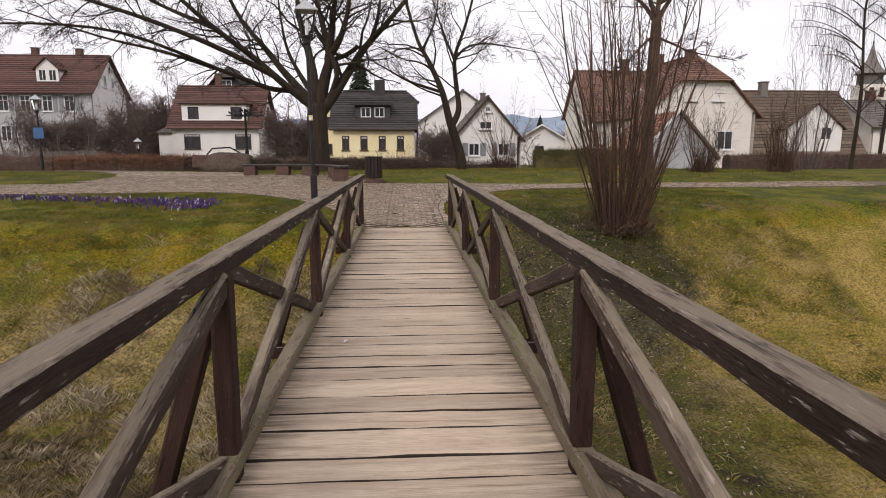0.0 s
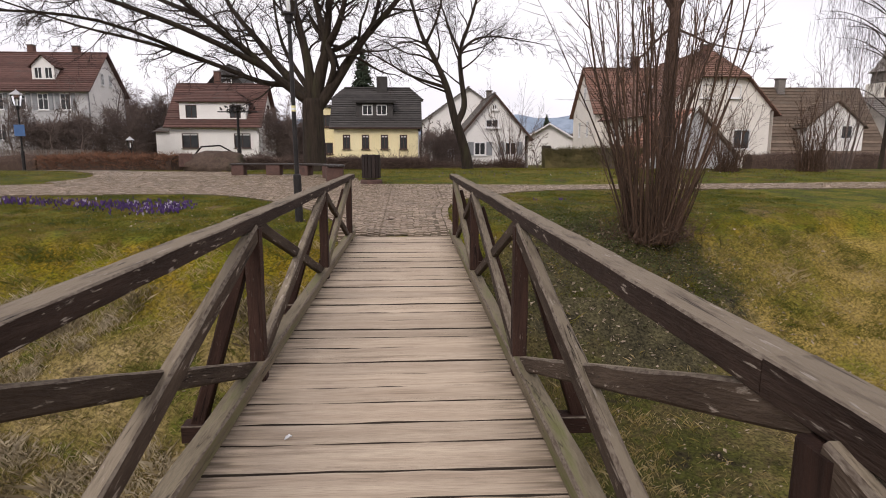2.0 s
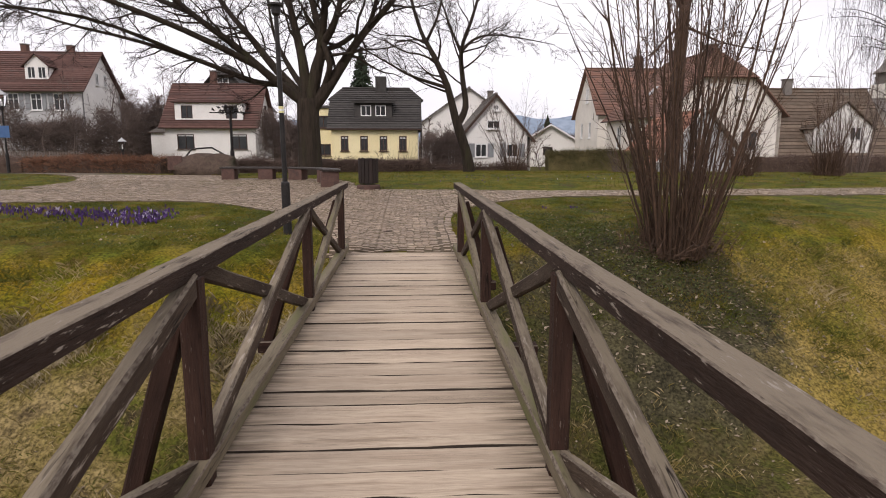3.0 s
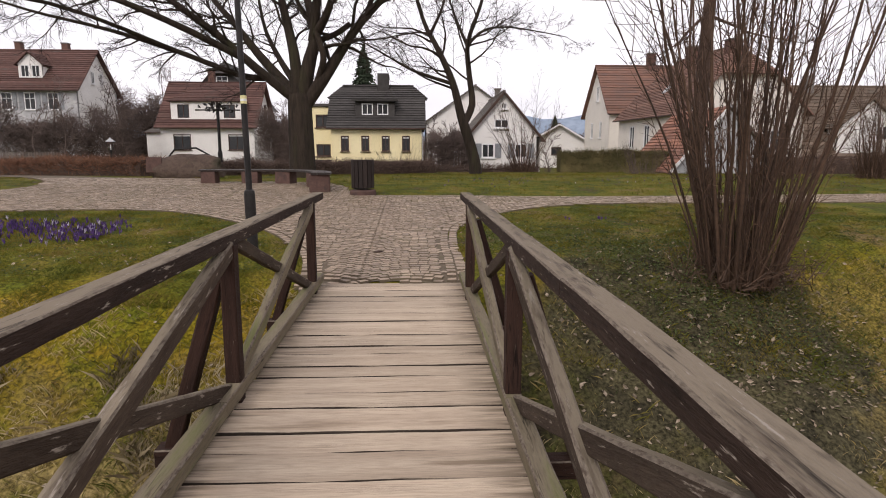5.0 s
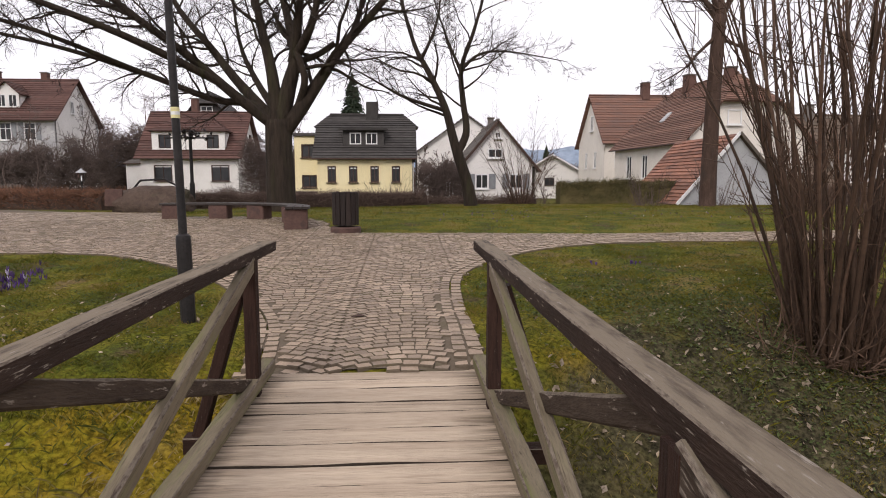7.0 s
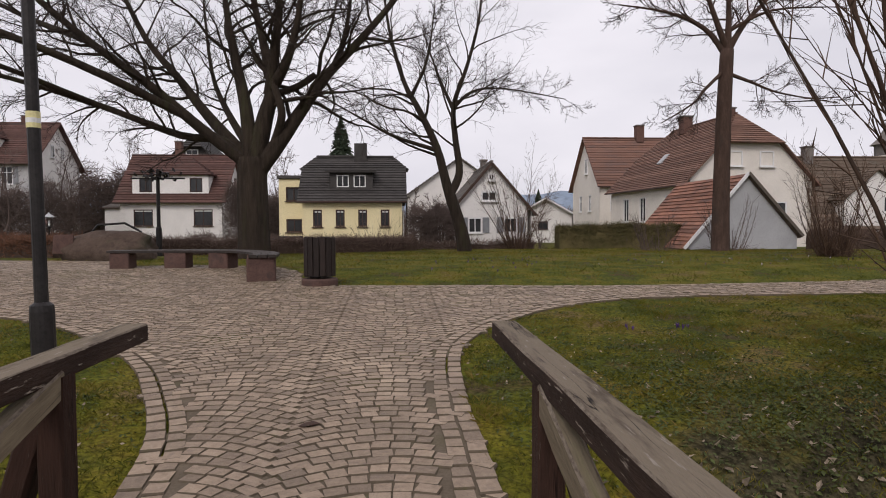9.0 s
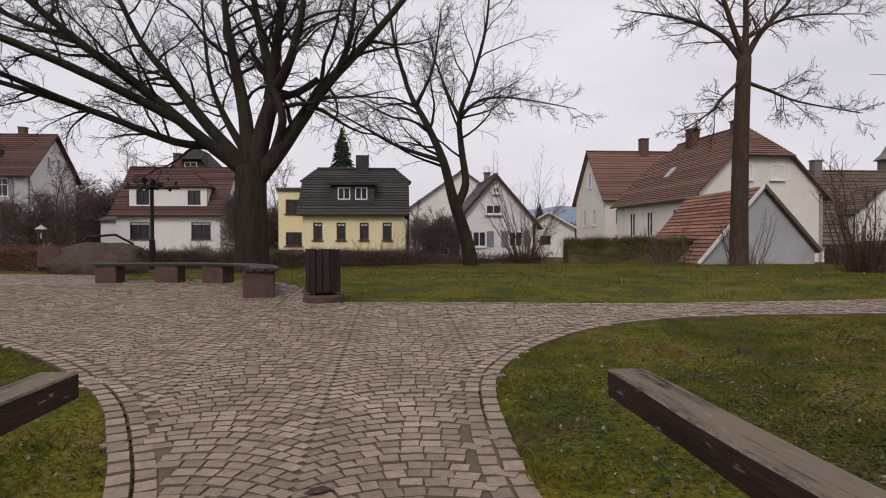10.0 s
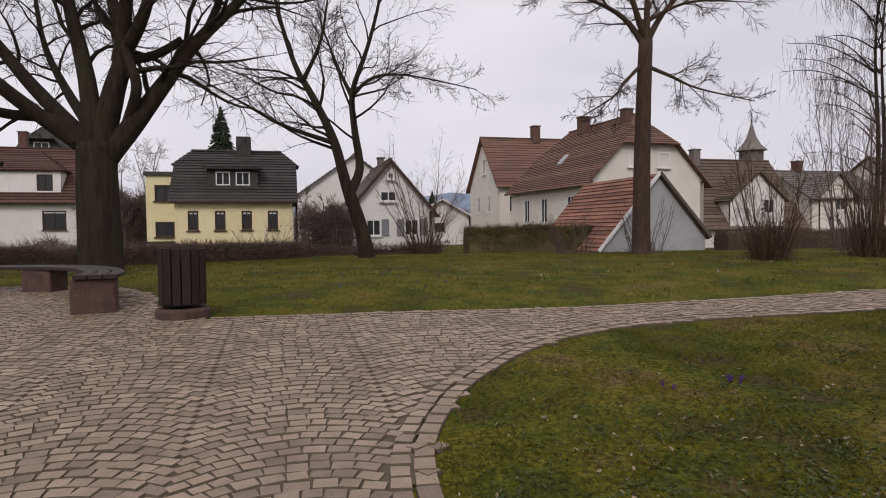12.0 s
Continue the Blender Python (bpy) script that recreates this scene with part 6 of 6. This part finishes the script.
    ob["kind"] = "stuff"
    ob.data.materials.append(M_BED)
    ob.data.polygons.foreach_set("material_index", [min(i % 9, 1) for i in range(len(fs))])


build_setts()


# ---- grass, flowers, leaves ----
def blades(name, label, material, count, place, height, width, seed, lean=0.5):
    """A field of blades in one mesh; place(rng) gives x, y or None."""
    rng = random.Random(seed)
    n = 0
    v, f = [], []
    while n < count:
        q = place(rng)
        n += 1
        if q is None:
            continue
        x, y = q
        z = ground_z(x, y)
        h = height * rng.uniform(0.5, 1.3) * (0.7 + 1.5 * max(0.0, noise.noise((x * 2.6, y * 2.6, seed))))
        a = rng.uniform(0, 6.283)
        dx, dy = math.cos(a) * width, math.sin(a) * width
        lx, ly = rng.gauss(0, lean) * h, rng.gauss(0, lean) * h
        b = len(v)
        v += [(x - dx, y - dy, z - 0.005), (x + dx, y + dy, z - 0.005), (x + lx * 0.4 + dx * 0.6, y + ly * 0.4 + dy * 0.6, z + h * 0.6), (x + lx, y + ly, z + h)]
        f += [(b, b + 1, b + 2), (b, b + 2, b + 3)]
    ob = part(name, (v, f), material)
    return tagged(ob, label, "grass", kind="stuff")


def lawn_place(x0, x1, y0, y1, bias=1.0):
    def fn(rng):
        x, y = rng.uniform(x0, x1), y0 + (y1 - y0) * rng.random() ** bias
        if on_path(x, y) or (abs(x) < 1.0 and y < 11.4):
            return None
        if noise.noise((x * 1.7, y * 1.7, 2.5)) + 0.6 * noise.noise((x * 5, y * 5, 7)) < -0.12 - 0.35 * rng.random():
            return None
        return x, y
    return fn


def bank_place(x0, x1, y0, y1):
    def fn(rng):
        x, y = rng.uniform(x0, x1), rng.uniform(y0, y1)
        if on_path(x, y) or ground_z(x, y) > -0.08:
            return None
        if 0.9 < x < 4.6 and rng.random() < 0.86:
            return None
        if math.hypot(x - 3.9, y - 11.6) < 1.0 + 1.3 * rng.random():
            return None
        if noise.noise((x * 0.8, y * 0.8, 4)) < -0.25 + 0.5 * rng.random() - 0.25:
            return None
        return x, y
    return fn


blades("lawn_grass", "short mossy green lawn grass", M_GRASS, 190000, lawn_place(-9, 9, 11.0, 19.0, 1.3), 0.036, 0.0027, 1, 0.8)
blades("lawn_grass", "green lawn behind the path", M_GRASS, 60000, lawn_place(-6, 16, 19.2, 36.0, 1.0), 0.05, 0.006, 2, 0.6)
blades("lawn_grass", "green lawn beside the plaza", M_GRASS, 25000, lawn_place(-16, -5, 12, 26), 0.045, 0.007, 5, 0.6)
blades("bank_grass", "dry tufted grass on the ditch banks", M_DRYGRASS, 260000, bank_place(-8, 9, 1.2, 13.2), 0.06, 0.0017, 3, 0.9)


def tuft_place(x0, x1, y0, y1, count, seed):
    """Tussocks: places drawn close round a number of centres low on the banks."""
    pick = random.Random(seed)
    hubs = []
    while len(hubs) < count:
        x, y = pick.uniform(x0, x1), pick.uniform(y0, y1)
        if ground_z(x, y) < -0.35 and noise.noise((x * 0.5, y * 0.5, 9)) > -0.25:
            hubs.append((x, y))

    def fn(rng):
        x, y = rng.choice(hubs)
        return x + rng.gauss(0, 0.07), y + rng.gauss(0, 0.07)
    return fn


blades("tussock_grass", "long pale dead grass in tussocks on the ditch bank", M_STRAW, 60000, tuft_place(-5.5, -0.95, 2.0, 10.4, 1500, 61), 0.12, 0.0022, 6, 0.55)
blades("tussock_grass", "sparse dry grass beside the bridge", M_DRYGRASS, 7000, tuft_place(0.95, 3.2, 1.6, 9.6, 330, 62), 0.075, 0.002, 7, 0.7)


def scatter(name, label, material, category, count, place, size, seed, lift=0.012):
    """Small curled flakes lying on the ground."""
    rng = random.Random(seed)
    v, f = [], []
    for _ in range(count):
        q = place(rng)
        if q is None:
            continue
        x, y = q
        s = size * rng.uniform(0.5, 1.3)
        m = pose(x, y, ground_z(x, y) + lift, rng.gauss(0, 25), rng.gauss(0, 25), rng.uniform(0, 360))
        b = len(v)
        v += [tuple(m @ Vector(p)) for p in ((-s, 0, 0), (-s * 0.2, -s * 0.55, s * 0.2), (s, 0, 0.25 * s), (-s * 0.1, s * 0.55, s * 0.25), (0, 0, 0))]
        f += [(b, b + 1, b + 4), (b + 1, b + 2, b + 4), (b + 2, b + 3, b + 4), (b + 3, b, b + 4)]
    return tagged(part(name, (v, f), material), label, category, kind="stuff")


def around(cx, cy, sx, sy):
    def fn(rng):
        x, y = rng.gauss(cx, sx), rng.gauss(cy, sy)
        return None if on_path(x, y) or abs(x) < 0.95 else (x, y)
    return fn


scatter("leaf_litter", "pale dead leaves under the hazel shrub", M_LEAF, "leaves", 1500, around(4.2, 11.6, 1.6, 1.0), 0.035, 21)
scatter("leaf_litter", "scattered dead leaves in the ditch", M_LEAF, "leaves", 1300, lambda r: (r.choice((-1, 1, 1)) * r.uniform(1.0, 5), r.uniform(1.5, 11)), 0.026, 22)
scatter("ground_ivy", "patch of green ground ivy beside the bridge", M_IVY, "ivy", 6000, around(2.9, 13.4, 0.9, 0.8), 0.017, 23, 0.025)
scatter("ground_ivy", "green ground ivy round the hazel shrub", M_IVY, "ivy", 4000, around(4.2, 11.9, 0.9, 0.5), 0.02, 24, 0.025)


scatter("leaf_litter", "brown dead leaves on the mossy lawn", M_LEAF, "leaves", 260, around(2.8, 14.4, 1.4, 0.9), 0.02, 25, 0.025)
scatter("leaf_litter", "few dead leaves and scraps on the lawn", M_LEAF, "leaves", 220, around(-3.5, 13.0, 1.6, 1.0), 0.025, 26, 0.03)


def weed_place(x0, x1, y0, y1, count, seed):
    """Places drawn round clumps on the open lawn."""
    pick = random.Random(seed)
    hubs = [(pick.uniform(x0, x1), pick.uniform(y0, y1), pick.uniform(0.03, 0.12)) for _ in range(count)]

    def fn(rng):
        hx, hy, r = rng.choice(hubs)
        x, y = rng.gauss(hx, r), rng.gauss(hy, r)
        return None if on_path(x, y) or abs(x) < 0.95 else (x, y)
    return fn


scatter("lawn_weeds", "low dark green weeds clumped in the lawn", M_IVY, "weeds", 15000, weed_place(1.0, 8.5, 12.4, 17.5, 420, 71), 0.013, 27, 0.028)
scatter("lawn_weeds", "low dark green weeds clumped in the lawn", M_IVY, "weeds", 7000, weed_place(-8.0, -1.3, 11.8, 16.5, 260, 72), 0.014, 28, 0.028)
scatter("leaf_litter", "small brown dead leaves lying in the lawn", M_LEAF, "leaves", 420, lawn_place(1.0, 8.0, 12.0, 17.5), 0.016, 29, 0.026)


def fallen_leaf(name, label, category, material, x, y, z, s, turn):
    """A single curled leaf or scrap lying flat."""
    ob = thing(name, label, category, (x, y, z), turn)
    v = [(-s, 0, 0.004), (-0.4 * s, -0.5 * s, 0.012), (0.4 * s, -0.45 * s, 0.016), (s, 0, 0.012), (0.4 * s, 0.5 * s, 0.02), (-0.4 * s, 0.45 * s, 0.014), (0, 0, 0.002)]
    lo = [(a, b, c - 0.003) for a, b, c in v]
    f = [(i, (i + 1) % 6, 6) for i in range(6)] + [((i + 1) % 6 + 7, i + 7, 13) for i in range(6)] + [(i, i + 7, (i + 1) % 6 + 7, (i + 1) % 6) for i in range(6)]
    part("blade", (v + lo, f), material, ob)


fallen_leaf("fallen_leaf", "dark wet leaf lying on the setts", "leaf", M_FRAME_D, -0.24, 12.85, ground_z(-0.24, 12.85) + 0.026, 0.07, 10)
fallen_leaf("paper_scrap", "small white scrap lying on the deck", "litter", M_WHITEPAINT, -0.462, 4.505, 0.052, 0.02, 30)


def crocuses(name, label, material, count, place, seed, size=1.0):
    """Crocuses: six-petalled cups on short stalks, in drifts."""
    rng = random.Random(seed)
    v, f = [], []
    for _ in range(count):
        x, y = place(rng)
        if on_path(x, y):
            continue
        z = ground_z(x, y)
        h, s = rng.uniform(0.025, 0.06) * size, rng.uniform(0.018, 0.03) * size
        lx, ly = rng.gauss(0, 0.015), rng.gauss(0, 0.015)
        b = len(v)
        v.append((x, y, z - 0.005))
        for k in range(6):
            a = k * math.pi / 3
            v.append((x + lx + s * 0.75 * math.cos(a), y + ly + s * 0.75 * math.sin(a), z + h))
        for k in range(6):
            a = k * math.pi / 3 + 0.5
            v.append((x + lx + s * 1.1 * math.cos(a), y + ly + s * 1.1 * math.sin(a), z + h + 0.045 * size))
        for k in range(6):
            j = (k + 1) % 6
            f += [(b, b + 1 + k, b + 1 + j), (b + 1 + k, b + 7 + k, b + 1 + j)]
    return tagged(part(name, (v, f), material), label, "flowers", kind="stuff")


def drift(rng):
    t = rng.random() ** 1.5
    return -4.6 - 6.5 * t + rng.gauss(0, 0.15), 14.3 + 2.0 * t ** 0.7 + rng.gauss(0, 0.42 * (1 - 0.6 * t))


crocuses("crocus_bed", "drift of purple crocuses in the lawn", M_PURPLE, 620, drift, 31)
crocuses("crocus_bed", "white crocuses among the purple ones", M_PETALW, 70, drift, 32)
crocuses("crocus_clump", "few purple crocuses in the grass", M_PURPLE, 16, lambda r: (r.choice((3.0, 3.62, 6.4)) + r.gauss(0, 0.05), 15.6 + r.gauss(0, 0.05)), 33, 0.75)
crocuses("crocus_bed", "crocuses scattered over the far lawn", M_PETALW, 9, lambda r: (r.uniform(1, 15), r.gauss(23.5, 1.0)), 34, 0.6)
crocuses("crocus_bed", "purple crocuses scattered over the far lawn", M_PURPLE, 60, lambda r: (r.uniform(1, 15), r.gauss(23.5, 1.2)), 35, 0.6)
